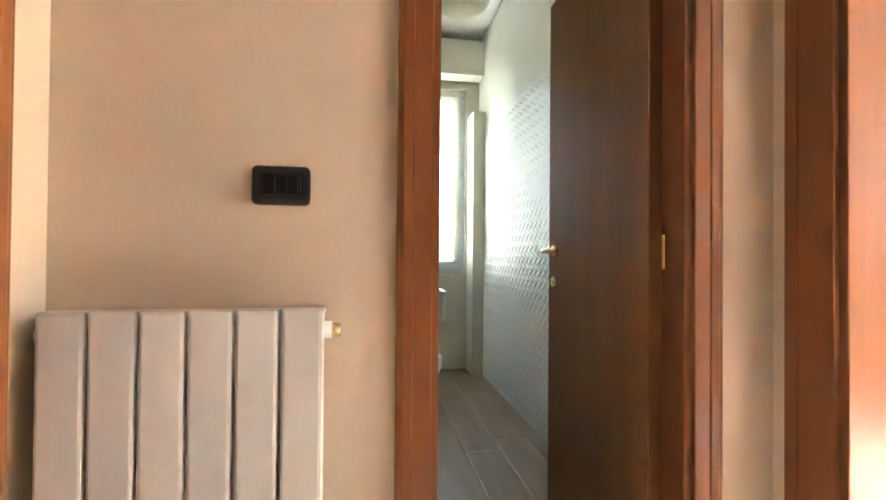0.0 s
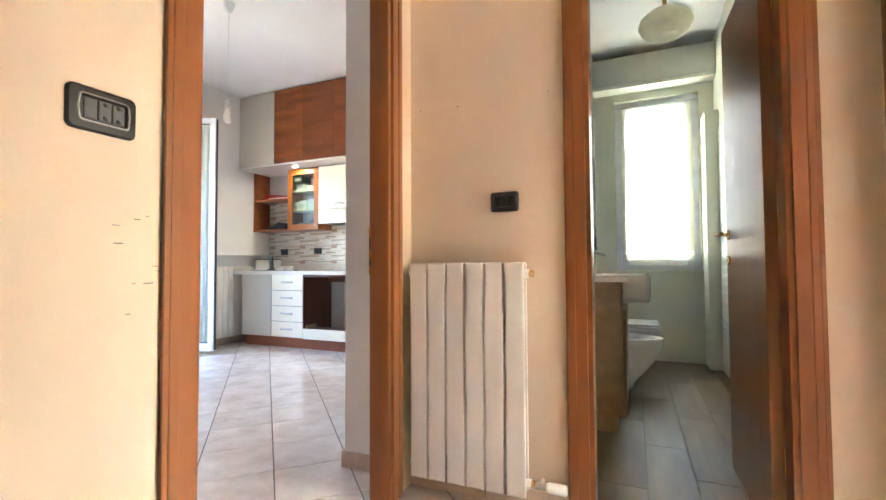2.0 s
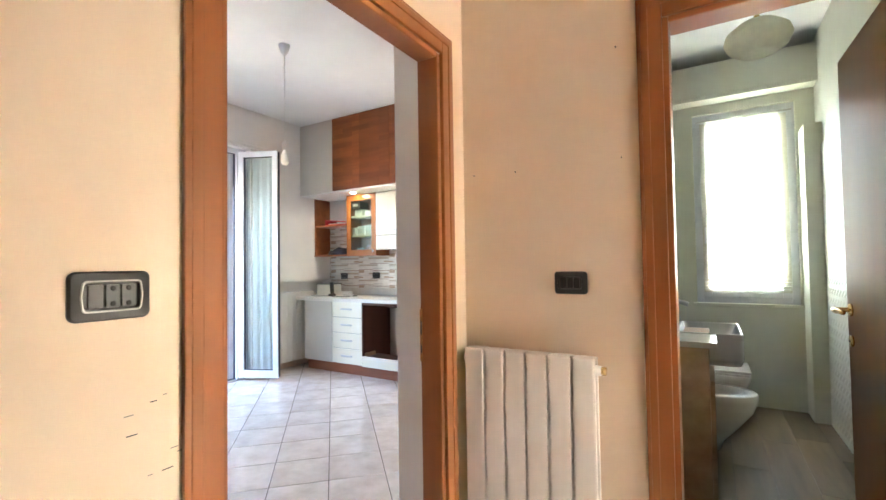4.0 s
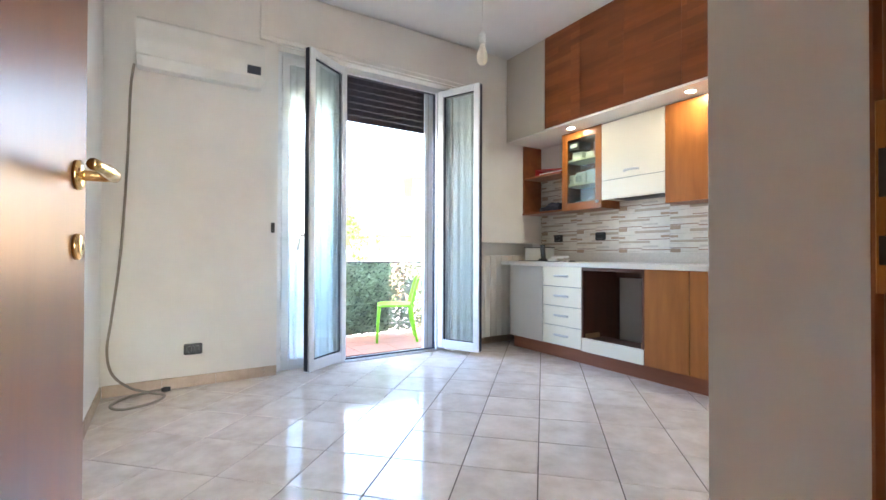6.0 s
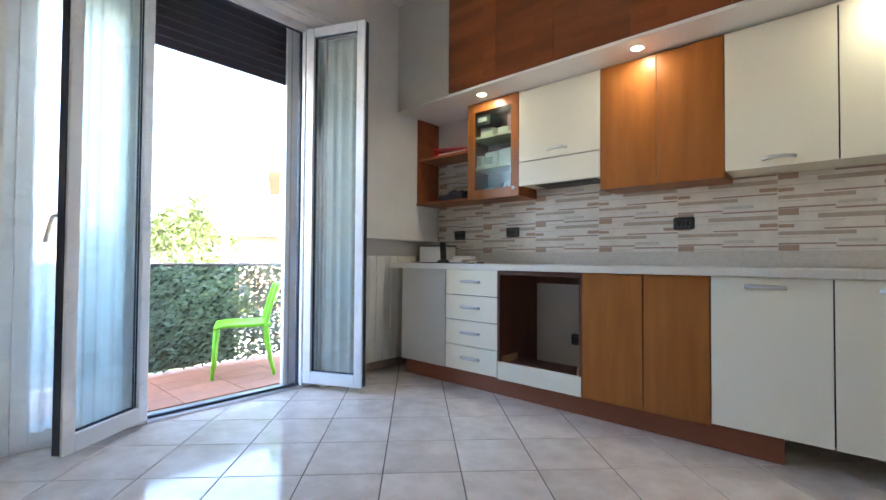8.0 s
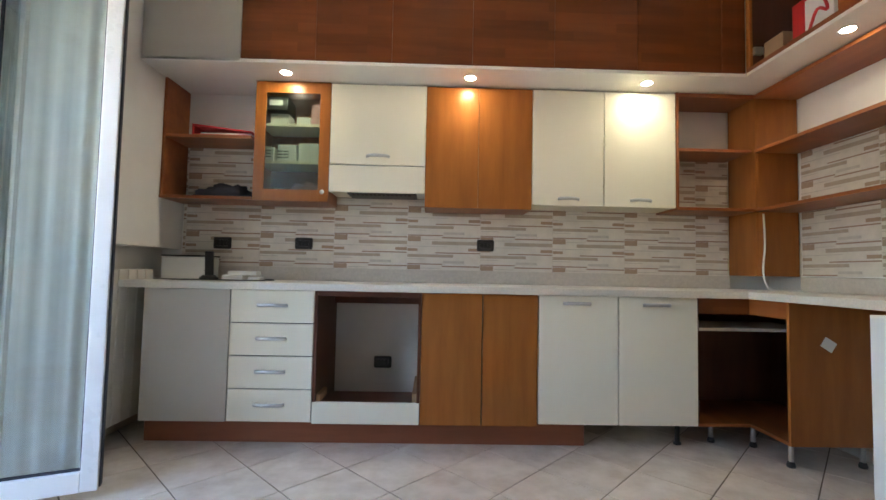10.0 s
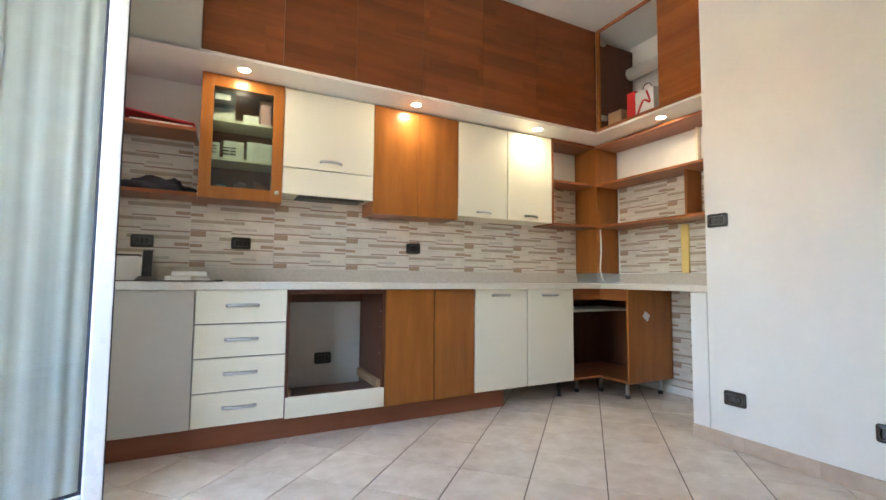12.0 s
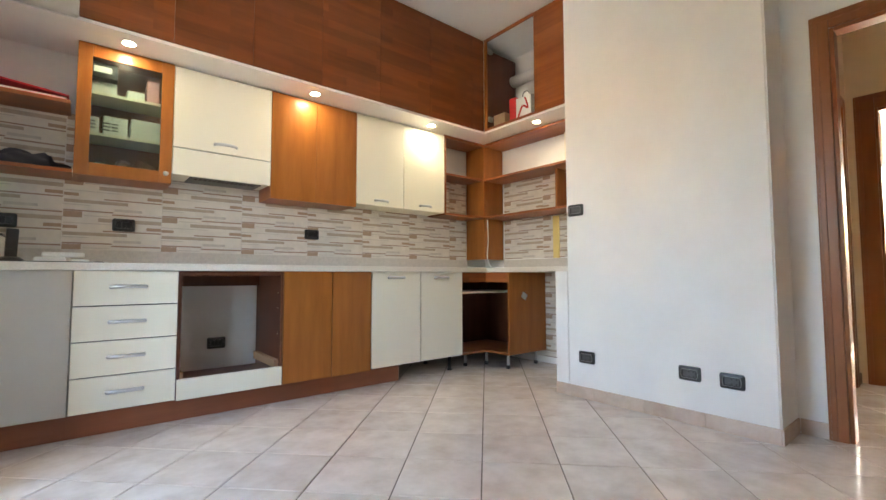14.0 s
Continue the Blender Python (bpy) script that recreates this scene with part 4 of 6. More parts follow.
for k in range(14):
    bx("vent_slot", (-2.17 + 0.028 * k, UY + 0.05, 1.4745), (-2.152 + 0.028 * k, UY + 0.1, 1.476), M_EDGE, hd, 0)
u = thing("wall_cabinet", (-1.696, UY, 1.39), "cherry wall cabinet with two doors and upright grain", "cabinet", "wall units")
carcass(u, -1.696, -1.008, UY + 0.021, N_Y - 0.012, 1.392, SZ - 0.004, M_CHS)
front(u, "door", -1.696, -1.355, 1.39, SZ - 0.012, UY, M_CHV, gap=0.0008)
front(u, "door", -1.355, -1.008, 1.39, SZ - 0.012, UY, M_CHV, gap=0.0008)
u = thing("wall_cabinet", (-1.008, UY, 1.42), "cream two-door wall cabinet with metal bow handles", "cabinet", "wall units")
carcass(u, -1.008, -0.068, UY + 0.021, N_Y - 0.012, 1.425, SZ - 0.004, M_CREAM)
shade_sheet(u, -1.008, -0.068, 1.425, SZ - 0.014, UY)
front(u, "door", -1.008, -0.54, 1.42, SZ - 0.012, UY, M_CREAM, (-0.77, 1.465, 0.13))
front(u, "door", -0.54, -0.068, 1.42, SZ - 0.012, UY, M_CREAM, (-0.30, 1.465, 0.13))
CC = 0.455
u = shelf_unit("open cherry wall shelf next to the cream cabinet", -0.066, CC - 0.002, 1.412, (1.412, 1.80), M_CHS, (True, False))
bx("top_rail", (-0.045, UY + 0.002, SZ - 0.03), (CC - 0.004, N_Y - 0.014, SZ - 0.004), M_CHS, u)
u = thing("corner_housing", (CC, UY, 0.9), "boxed cherry corner panel from worktop to soffit", "panel", "wall units")
bx("side_panel", (CC, UY, 0.996), (CC + 0.018, N_Y - 0.012, SZ - 0.004), M_CHV, u)
bx("front_panel", (CC + 0.0185, UY, 0.996), (E_X - 0.012, UY + 0.018, SZ - 0.004), M_CHV, u)
u = thing("wall_shelf", (CC, PIL_N, 1.41), "long open cherry shelves in the alcove, empty", "shelf", "wall units")
for z in (1.412, 1.80):
    bx("shelf", (CC - 0.006, PIL_N + 0.003, z), (E_X - 0.012, UY - 0.001, z + 0.02), M_CHHY, u)
bx("shelf", (CC - 0.006, PIL_N + 0.003, SZ - 0.03), (E_X - 0.012, UY - 0.001, SZ - 0.008), M_CHHY, u)
bx("divider", (CC + 0.10, 3.19, 1.433), (E_X - 0.014, 3.21, 1.799), M_CHV, u)
bx("divider", (E_X - 0.05, 3.19, 1.821), (E_X - 0.014, 3.205, SZ - 0.031), M_CREAM, u, 0.001, "white back strip")
y_ = bx("wall_strip", (E_X - 0.030, 3.30, 0.996), (E_X - 0.0135, 3.365, 1.395), M_YELL, None, 0.002)
tagged(y_, "yellow wooden strip on the alcove tiles", "strip")

# ---- things on the worktop and shelves ----
def radiator(name, at, n, pitch, height, depth, face, label):
    """Column radiator: n sections along +x before turning; front looks to -y."""
    r = new(name)
    for i in range(n):
        x0 = i * pitch
        sec = bx("section", (x0 + 0.0022, -depth / 2, 0.0), (x0 + pitch - 0.0022, -depth / 2 + 0.016, height), M_RAD, r, 0.0075)
        bx("web", (x0 + pitch * 0.40, -depth / 2 + 0.0165, 0.02), (x0 + pitch * 0.60, depth / 2 - 0.0125, height - 0.013), M_RAD, sec, 0.004)
        bx("rear_fin", (x0 + 0.006, depth / 2 - 0.012, 0.0), (x0 + pitch - 0.006, depth / 2, height - 0.004), M_RAD, sec, 0.004)
        bx("top_fin", (x0 + 0.001, -depth / 2 + 0.026, height - 0.012), (x0 + pitch - 0.001, depth / 2 - 0.030, height - 0.001), M_RAD, sec, 0.002)
    for z in (0.045, height - 0.045):
        part("header_pipe", tube([(-0.012, 0.0, z), (n * pitch + 0.012, 0.0, z)], 0.017, 14), M_RAD, r, "", True)
    for z in (0.045, height - 0.045):
        part("end_plug", tube([(n * pitch + 0.0125, 0.0, z), (n * pitch + 0.028, 0.0, z)], 0.014, 10), M_BRASS, r, "worn brass plug", True)
    for z in (0.2, height - 0.15):
        part("bracket", boxes(((pitch * 1.0 - 0.01, depth / 2, z), (pitch * 1.0 + 0.01, depth / 2 + 0.04, z + 0.03))), M_STEEL, r)
    r.matrix_basis = pose(*at, 0, 0, face)
    return tagged(r, label, "radiator")


r = radiator("radiator", (0.350, 1.372, 0.078), 6, 0.0825, 0.897, 0.075, 0, "cream six-section radiator on the hall wall")
v = thing("radiator_valve", (0.90, 1.37, 0.11), "chrome and white thermostatic valve at the radiator foot", "valve")
part("valve_body", tube([(0.868, 1.372, 0.12), (0.915, 1.372, 0.12)], 0.013, 12), M_STEEL, v, "", True)
part("valve_head", tube([(0.915, 1.372, 0.12), (0.925, 1.372, 0.12), (0.985, 1.372, 0.12), (0.99, 1.372, 0.12)], [0.015, 0.02, 0.02, 0.014], 16), M_WPLA, v, "white valve head", True)
part("valve_pipe", tube([(0.89, 1.372, 0.118), (0.89, 1.40, 0.118), (0.89, 1.43, 0.118)], 0.008, 10), M_STEEL, v, "", True)
radiator("radiator", (W_X - 0.075, 4.08, 0.09), 10, 0.078, 0.87, 0.075, -90, "cream ten-section radiator in the niche beside the balcony door").matrix_basis = pose(W_X - 0.06, 3.27, 0.09, 0, 0, 90)


rr_ = radiator("radiator", (0, 0, 0), 14, 0.08, 0.70, 0.08, 0, "white ribbed radiator under the window of the sunny room")
rr_.matrix_basis = pose(EX2 - 0.085, 1.85, 0.11, 0, 0, -90)


def rounded(w, h, rad, y, n=5, bow=0.0):
    """Outline of a rounded rectangle in the x-z plane, its short sides bowed outwards."""
    out = []
    for k, (cx, cz) in enumerate(((1, 1), (-1, 1), (-1, -1), (1, -1))):
        for i in range(n + 1):
            t = math.pi / 2 * (k + i / n)
            out.append((cx * (w / 2 - rad) + rad * math.cos(t), y, cz * (h / 2 - rad) + rad * math.sin(t)))
        if bow and k % 2:
            out.append(((-1 if k == 1 else 1) * (w / 2 + bow), y, 0.0))
    return out


def loft(rings, cap=True):
    bm = bmesh.new()
    vs = [[bm.verts.new(p) for p in ring] for ring in rings]
    for a_, b_ in zip(vs, vs[1:]):
        for k in range(len(a_)):
            bm.faces.new((a_[k], a_[(k + 1) % len(a_)], b_[(k + 1) % len(a_)], b_[k]))
    if cap:
        bm.faces.new(vs[-1])
    return bm


def plate(name, at, normal, w, h, label, keys=3, ring=True):
    """Wall plate with rounded frame; local x across, z up, facing -y."""
    p = new(name)
    iw, ih = w * 0.68, h * 0.56
    part("cover", loft([rounded(w, h, 0.012, 0.0), rounded(w, h, 0.012, -0.005), rounded(w - 0.006, h - 0.006, 0.010, -0.010), rounded(iw + 0.008, ih + 0.008, 0.008, -0.0125), rounded(iw, ih, 0.006, -0.0125), rounded(iw - 0.004, ih - 0.004, 0.005, -0.006)]), M_DGREY, p)
    part("rim", loft([rounded(iw + 0.007, ih + 0.007, 0.008, -0.0124, bow=0.002), rounded(iw + 0.005, ih + 0.005, 0.007, -0.0142, bow=0.002), rounded(iw + 0.002, ih + 0.002, 0.006, -0.0142, bow=0.002), rounded(iw, ih, 0.006, -0.0124, bow=0.002)], False), M_RIM if ring == 2 else M_BLACK, p, "worn shiny rim" if ring == 2 else "")
    cols = 3 if keys == 3 else 1
    kw = iw * 0.86 / cols
    for k in range(cols):
        kx = -iw * 0.43 + kw * k
        deep = 0.003 if ring == 2 and k == 0 else 0.0
        key = bx("key", (kx + 0.0008, -0.0135 + deep, -ih / 2 + 0.004), (kx + kw - 0.0008, -0.0055, ih / 2 - 0.004), M_KEY if ring == 2 else M_BLACK, p, 0.002)
        if ring == 2 and k:
            for dz in (-0.013, 0.013):
                part("dimple", lathe([(0.0045, 0.0), (0.0045, -0.0006), (0.002, -0.0012)], 12, (kx + kw / 2, -0.0135, dz), "y"), M_DGREY, key, "", True)
    ang = {(0, -1): 0, (-1, 0): -90, (1, 0): 90}[normal]
    p.matrix_basis = pose(*at, 0, 0, ang)
    return tagged(p, label, "wall plate", "wall plates")


plate("switch_plate", (0.746, HALL_N - 0.0005, 1.225), (0, -1), 0.118, 0.082, "dark grey hall switch plate above the radiator")
plate("switch_plate", (DH_X + 0.0005, 0.155, 1.257), (1, 0), 0.120, 0.082, "dark grey three-key switch plate with a shiny rim", 3, 2)
plate("socket_plate", (W_X + 0.0005, 0.795, 0.272), (1, 0), 0.12, 0.08, "dark grey socket plate low on the kitchen wall")
for y, z, l in ((2.584, 1.286, "dark switch plate on the white projecting wall"), (2.518, 0.277, "dark socket plate near the skirting"), (1.865, 0.279, "dark socket plate near the skirting"), (1.655, 0.272, "dark aerial socket plate near the skirting")):
    plate("socket_plate", (PIL_X - 0.0005, y, z), (-1, 0), 0.118, 0.08, l, 3, 2)
for x, z, l in ((-3.085, 1.15, "black socket plate on the striped wall tiles"), (-2.529, 1.158, "black socket plate on the striped wall tiles"), (-1.27, 1.17, "black socket plate on the striped wall tiles"), (-1.964, 0.355, "black socket plate inside the empty oven housing")):
    plate("socket_plate", (x, N_Y - (0.0105 if z > 1 else 0.0), z), (0, -1), 0.12, 0.08, l)
b_ = bx("blank_plate", (W_X + 0.0005, 0.98, 0.235), (W_X + 0.006, 1.09, 0.305), M_WALL, None, 0.002)
tagged(b_, "white painted blank cover plate on the wall", "wall plate")
# scuffs on the hall wall by the door
for k, (y, z, l) in enumerate(((0.225, 1.06, 0.012), (0.245, 1.068, 0.008), (0.185, 1.045, 0.015), (0.19, 1.01, 0.018), (0.262, 0.965, 0.014), (0.272, 0.955, 0.010), (0.25, 0.93, 0.02), (0.22, 0.93, 0.008), (0.21, 0.87, 0.01))):
    bx("scuff_mark", (DH_X, y - l / 2, z), (DH_X + 0.0006, y + l / 2, z + 0.0018), M_CABLE if k % 3 else M_DGREY, bpy.data.objects["wall_hall_west"], 0)
# small old screw holes
for k, (x, z) in enumerate(((0.36, 1.66), (0.54, 1.655), (0.93, 1.66), (0.92, 2.05))):
    h_ = part("nail", tube([(x, HALL_N - 0.004, z), (x, HALL_N + 0.001, z)], 0.0024, 6), M_DGREY)
    tagged(h_, "small dark nail in the cream hall wall", "nail")

# air conditioner
ac = thing("air_conditioner", (W_X, 0.84, 2.4), "white wall-mounted air conditioner with dark display", "air conditioner")
bm = bmesh.new()
prof = [(0.0, 2.25), (0.10, 2.25), (0.175, 2.30), (0.19, 2.40), (0.185, 2.53), (0.165, 2.555), (0.0, 2.555)]
va = [bm.verts.new((W_X + 0.001 + px, 0.44, pz)) for px, pz in prof]
vb = [bm.verts.new((W_X + 0.001 + px, 1.245, pz)) for px, pz in prof]
for k in range(len(prof)):
    bm.faces.new((va[k], va[(k + 1) % len(prof)], vb[(k + 1) % len(prof)], vb[k]))
bm.faces.new(va)
bm.faces.new(vb)
bmesh.ops.bevel(bm, geom=bm.edges[:], offset=0.006, segments=2, affect="EDGES")
part("body", bm, M_WPLA, ac)
f_ = new("flap", mesh_of("flap", boxes(((-0.004, 0.47, -0.045), (0.004, 1.19, 0.045)), bevel=0.003), M_WPLA))
adopt(f_, ac)
f_.matrix_basis = pose(W_X + 0.143, 0, 2.272, 0, 52, 0)
dp = new("display", mesh_of("display", boxes(((-0.003, 1.12, -0.03), (0.0035, 1.215, 0.03)), bevel=0.002), M_SEAL))
adopt(dp, ac)
dp.matrix_basis = pose(W_X + 0.188, 0, 2.345, 0, 10, 0)
cb = part("power_cable", tube(smooth_path([(W_X + 0.05, 0.425, 2.27), (W_X + 0.03, 0.405, 2.1), (W_X + 0.015, 0.39, 1.6), (W_X + 0.012, 0.36, 1.0), (W_X + 0.014, 0.315, 0.55), (W_X + 0.02, 0.29, 0.32), (W_X + 0.035, 0.32, 0.16), (W_X + 0.06, 0.42, 0.06), (W_X + 0.09, 0.55, 0.012), (W_X + 0.20, 0.62, 0.012), (W_X + 0.33, 0.55, 0.012), (W_X + 0.38, 0.40, 0.012), (W_X + 0.28, 0.33, 0.014), (W_X + 0.14, 0.40, 0.016), (W_X + 0.085, 0.55, 0.024), (W_X + 0.085, 0.60, 0.024)], 6), 0.008, 8), M_CABLE, None, "", True)
tagged(cb, "grey air conditioner power cable coiled on the floor", "cable")
pl = part("plug", tube([(W_X + 0.085, 0.60, 0.024), (W_X + 0.085, 0.615, 0.024), (W_X + 0.085, 0.655, 0.024)], [0.01, 0.019, 0.016], 10), M_BLACK, cb, "black plug", True)

# ceiling pendant: bare bulb
pe = thing("pendant_lamp", (-1.78, 2.235, CEIL), "bare unlit bulb hanging on a white flex", "lamp")
BZ = 2.165
part("ceiling_rose", lathe([(0.045, 0), (0.045, -0.015), (0.03, -0.06), (0.012, -0.085)], 24, (-1.78, 2.235, CEIL)), M_WPLA, pe, "white ceiling rose", True)
part("flex", tube([(-1.78, 2.235, CEIL - 0.08), (-1.78, 2.235, BZ + 0.15)], 0.003, 6), M_WPLA, pe)
part("lamp_holder", lathe([(0.008, 0.16), (0.02, 0.15), (0.022, 0.10), (0.02, 0.085)], 20, (-1.78, 2.235, BZ)), M_WPLA, pe, "", True)
part("bulb", lathe([(0.014, 0.09), (0.017, 0.07), (0.028, 0.04), (0.033, 0.005), (0.030, -0.02), (0.018, -0.035), (0.004, -0.04)], 24, (-1.78, 2.235, BZ)), M_BULB, pe, "opal bulb", True)

# worktop things
ra = thing("router_box", (-3.17, 4.1, 0.902), "white box device standing on the worktop", "device")
bx("body", (-3.33, 4.02, 0.903), (-3.06, 4.20, 1.045), M_WPLA, ra, 0.01)
bx("lid", (-3.335, 4.015, 1.046), (-3.055, 4.205, 1.055), M_BLACK, ra, 0.003, "black lid edge")
ph = thing("cordless_phone", (-3.02, 4.0, 0.902), "black cordless phone upright in its charging base", "phone")
part("charging_base", lathe([(0.055, 0), (0.055, 0.012), (0.035, 0.03)], 24, (-3.02, 3.99, 0.903)), M_BLACK, ph, "", True)
hs = new("handset", mesh_of("handset", boxes(((-0.024, -0.013, 0), (0.024, 0.013, 0.155)), bevel=0.006), M_BLACK))
adopt(hs, ph)
hs.matrix_basis = pose(-3.02, 3.995, 0.925, 8, 0, 15)
for k in range(4):
    bxk = bx("key_row", (-3.037, 3.966 + 0.004 * k, 0.955 + 0.014 * k), (-3.003, 3.968 + 0.004 * k, 0.962 + 0.014 * k), M_DGREY, ph, 0)
for nm, lo, hi, m, l in (("switch_box", (-2.93, 3.96, 0.903), (-2.80, 4.06, 0.935), M_WPLA, "white plastic junction box on the worktop"), ("switch_box", (-2.78, 3.98, 0.903), (-2.70, 4.05, 0.925), M_WPLA, "small white plastic box on the worktop"), ("switch_box", (-2.90, 3.975, 0.936), (-2.72, 4.05, 0.962), M_WPLA, "white adaptor lying on top of another box"), ("black_adaptor", (-2.68, 3.99, 0.903), (-2.63, 4.04, 0.915), M_DGREY, "small dark adaptor on the worktop")):
    o = bx(nm, lo, hi, m, None, 0.008)
    tagged(o, l, "box")
c_ = part("thin_cable", tube(smooth_path([(-3.3, 3.9, 0.907), (-3.15, 3.86, 0.907), (-3.0, 3.90, 0.907), (-2.85, 3.87, 0.907), (-2.65, 3.93, 0.907)], 5), 0.004, 6), M_BLACK, None, "", True)
tagged(c_, "thin black cable lying on the worktop", "cable")
c_ = part("thin_cable", tube(smooth_path([(0.50, UY - 0.006, 1.40), (0.505, UY - 0.008, 1.2), (0.49, UY - 0.010, 1.02), (0.50, UY - 0.05, 0.915), (0.56, UY - 0.12, 0.908), (0.62, UY - 0.16, 0.908)], 6), 0.006, 8), M_WPLA, None, "", True)
tagged(c_, "white cable hanging from the shelf onto the worktop", "cable")
# binder: a wedge of red card with white sheets
bi = thing("ring_binder", (-3.0, 4.1, 1.826), "red ring binder lying on its side on the shelf", "binder")
bm = bmesh.new()
pts = [(-3.20, 1.826), (-2.82, 1.826), (-2.82, 1.834), (-3.19, 1.836), (-3.19, 1.892), (-2.82, 1.852), (-2.82, 1.860), (-3.20, 1.902)]
va = [bm.verts.new((x, UY + 0.03, z)) for x, z in pts]
vb = [bm.verts.new((x, N_Y - 0.04, z)) for x, z in pts]
for k in range(len(pts)):
    bm.faces.new((va[k], va[(k + 1) % len(pts)], vb[(k + 1) % len(pts)], vb[k]))
bm.faces.new(va)
bm.faces.new(vb)
part("cover", bm, M_RED, bi)
part("sheets", boxes(((-3.15, UY + 0.04, 1.837), (-2.83, N_Y - 0.05, 1.849)), bevel=0.001), M_PAPER, bi, "white sheets")
bm = bmesh.new()
bmesh.ops.create_icosphere(bm, subdivisions=4, radius=1)
for v in bm.verts:
    n_ = noise.noise(v.co * 2.1) * 0.25 + noise.noise(v.co * 5) * 0.1
    v.co = Vector((-3.02 + v.co.x * 0.20 * (1 + n_), 4.16 + v.co.y * 0.10 * (1 + n_), 1.434 + max(0, v.co.z + 0.2) * 0.075 * (1 + 1.5 * n_)))
cl = part("folded_cloth", bm, M_CLOTH, None, "", True)
tagged(cl, "crumpled dark navy cloth lying on the low shelf", "cloth")

def soft_heap(name, at, size, material, label, seed):
    """A crumpled heap of cloth with a flat underside."""
    bm = bmesh.new()
    bmesh.ops.create_icosphere(bm, subdivisions=4, radius=1)
    for v in bm.verts:
        q = v.co + Vector((seed, 0, 0))
        n_ = noise.noise(q * 2.0) * 0.3 + noise.noise(q * 5) * 0.16
        v.co = Vector(at) + Vector((v.co.x * size[0] * (1 + 0.4 * n_), v.co.y * size[1] * (1 + 0.4 * n_), max(0, v.co.z + 0.15) * size[2] * (1 + n_)))
    return tagged(part(name, bm, material, None, "", True), label, "cloth", "goods in the glass cabinet")


soft_heap("crumpled_cloth", (-2.66, 4.14, 1.429), (0.07, 0.06, 0.07), M_PAPER, "crumpled white cloth on the cabinet floor", 2)
soft_heap("crumpled_cloth", (-2.46, 4.15, 1.429), (0.09, 0.07, 0.10), M_SALMON, "crumpled salmon pink cloth on the cabinet floor", 5)
soft_heap("crumpled_cloth", (-2.555, 4.19, 1.429), (0.06, 0.05, 0.11), M_PINK, "crumpled rose cloth behind the frosted glass", 9)
# inside the glass cabinet
for lo, hi, m, l in (((-2.72, 4.10, GS[1] + 0.019), (-2.60, 4.22, 2.00), M_PAPER, "white carton behind the frosted glass"), ((-2.55, 4.10, GS[1] + 0.019), (-2.46, 4.2, 1.98), M_WPLA, "white tub behind the frosted glass"), ((-2.45, 4.08, GS[1] + 0.019), (-2.385, 4.18, 2.06), M_PINK, "pink packet behind the frosted glass"),
                     ((-2.735, 4.07, GS[0] + 0.019), (-2.68, 4.2, 1.77), M_PAPER, "white printed carton behind the frosted glass"), ((-2.66, 4.08, GS[0] + 0.019), (-2.54, 4.22, 1.79), M_PAPER, "white printed carton behind the frosted glass"), ((-2.525, 4.08, GS[0] + 0.019), (-2.365, 4.24, 1.80), M_WPLA, "white plastic container behind the frosted glass")):
    o = bx("carton", lo, hi, m, None, 0.006)
    tagged(o, l, "carton", "goods in the glass cabinet")
for x in (-2.71, -2.64, -2.60):
    for k in range(3):
        o = bx("print_bar", (x - 0.02, 4.0685 + (0.01 if x > -2.68 else 0), 1.70 + 0.02 * k), (x + 0.012, 4.0695 + (0.01 if x > -2.68 else 0), 1.708 + 0.02 * k), M_DGREY, None, 0)
        adopt(o, next(c for c in bpy.data.objects if c.name.startswith("carton") and c.name != "carton"))
bl_ = bx("carton", (-2.735, 4.06, 2.01), (-2.60, 4.23, 2.10), M_BLACK, None, 0.004)
tagged(bl_, "black box with a white label, on top of a carton", "carton", "goods in the glass cabinet")
bx("label", (-2.715, 4.0585, 2.04), (-2.63, 4.0597, 2.075), M_PAPER, bl_, 0)
# inside the open high cabinet
bg = thing("gift_bag", (0.36, 3.40, SZ + 0.036), "red and white paper gift bag with cord handle", "bag")
z0 = SZ + 0.037
bx("side", (0.30, 3.44, z0), (0.44, 3.52, z0 + 0.24), M_RED, bg, 0.003, "red side")
bx("body", (0.301, 3.27, z0), (0.44, 3.439, z0 + 0.22), M_PAPER, bg, 0.003, "white printed body")
part("ribbon", tube(smooth_path([(0.298, 3.42, z0 + 0.02), (0.297, 3.36, z0 + 0.13), (0.298, 3.30, z0 + 0.10), (0.297, 3.33, z0 + 0.20)], 5), 0.008, 6), M_RED, bg, "", True)
part("handle", tube(smooth_path([(0.34, 3.40, z0 + 0.22), (0.34, 3.38, z0 + 0.27), (0.34, 3.33, z0 + 0.27), (0.34, 3.31, z0 + 0.22)], 5), 0.004, 6), M_BLACK, bg, "", True)
o = bx("carton", (0.28, 3.56, z0), (0.42, 3.70, z0 + 0.13), M_CARD, None, 0.003)
tagged(o, "small brown cardboard box in the high cabinet", "carton")

# ---- bathroom things ----
va_ = thing("vanity_unit", (1.0, 2.7, 0), "oak veneer bathroom vanity with white basin", "vanity")
bx("cabinet_body", (BW_X + 0.003, 2.37, 0.10), (1.165, 3.12, 0.862), M_OAK, va_, 0.003)
bx("cabinet_base", (BW_X + 0.003, 2.40, 0.0), (1.13, 3.09, 0.10), M_OAK, va_, 0.002)
bx("door", (1.166, 2.375, 0.105), (1.186, 2.74, 0.70), M_OAK, va_, 0.002)
bx("door", (1.166, 2.745, 0.105), (1.186, 3.115, 0.70), M_OAK, va_, 0.002)
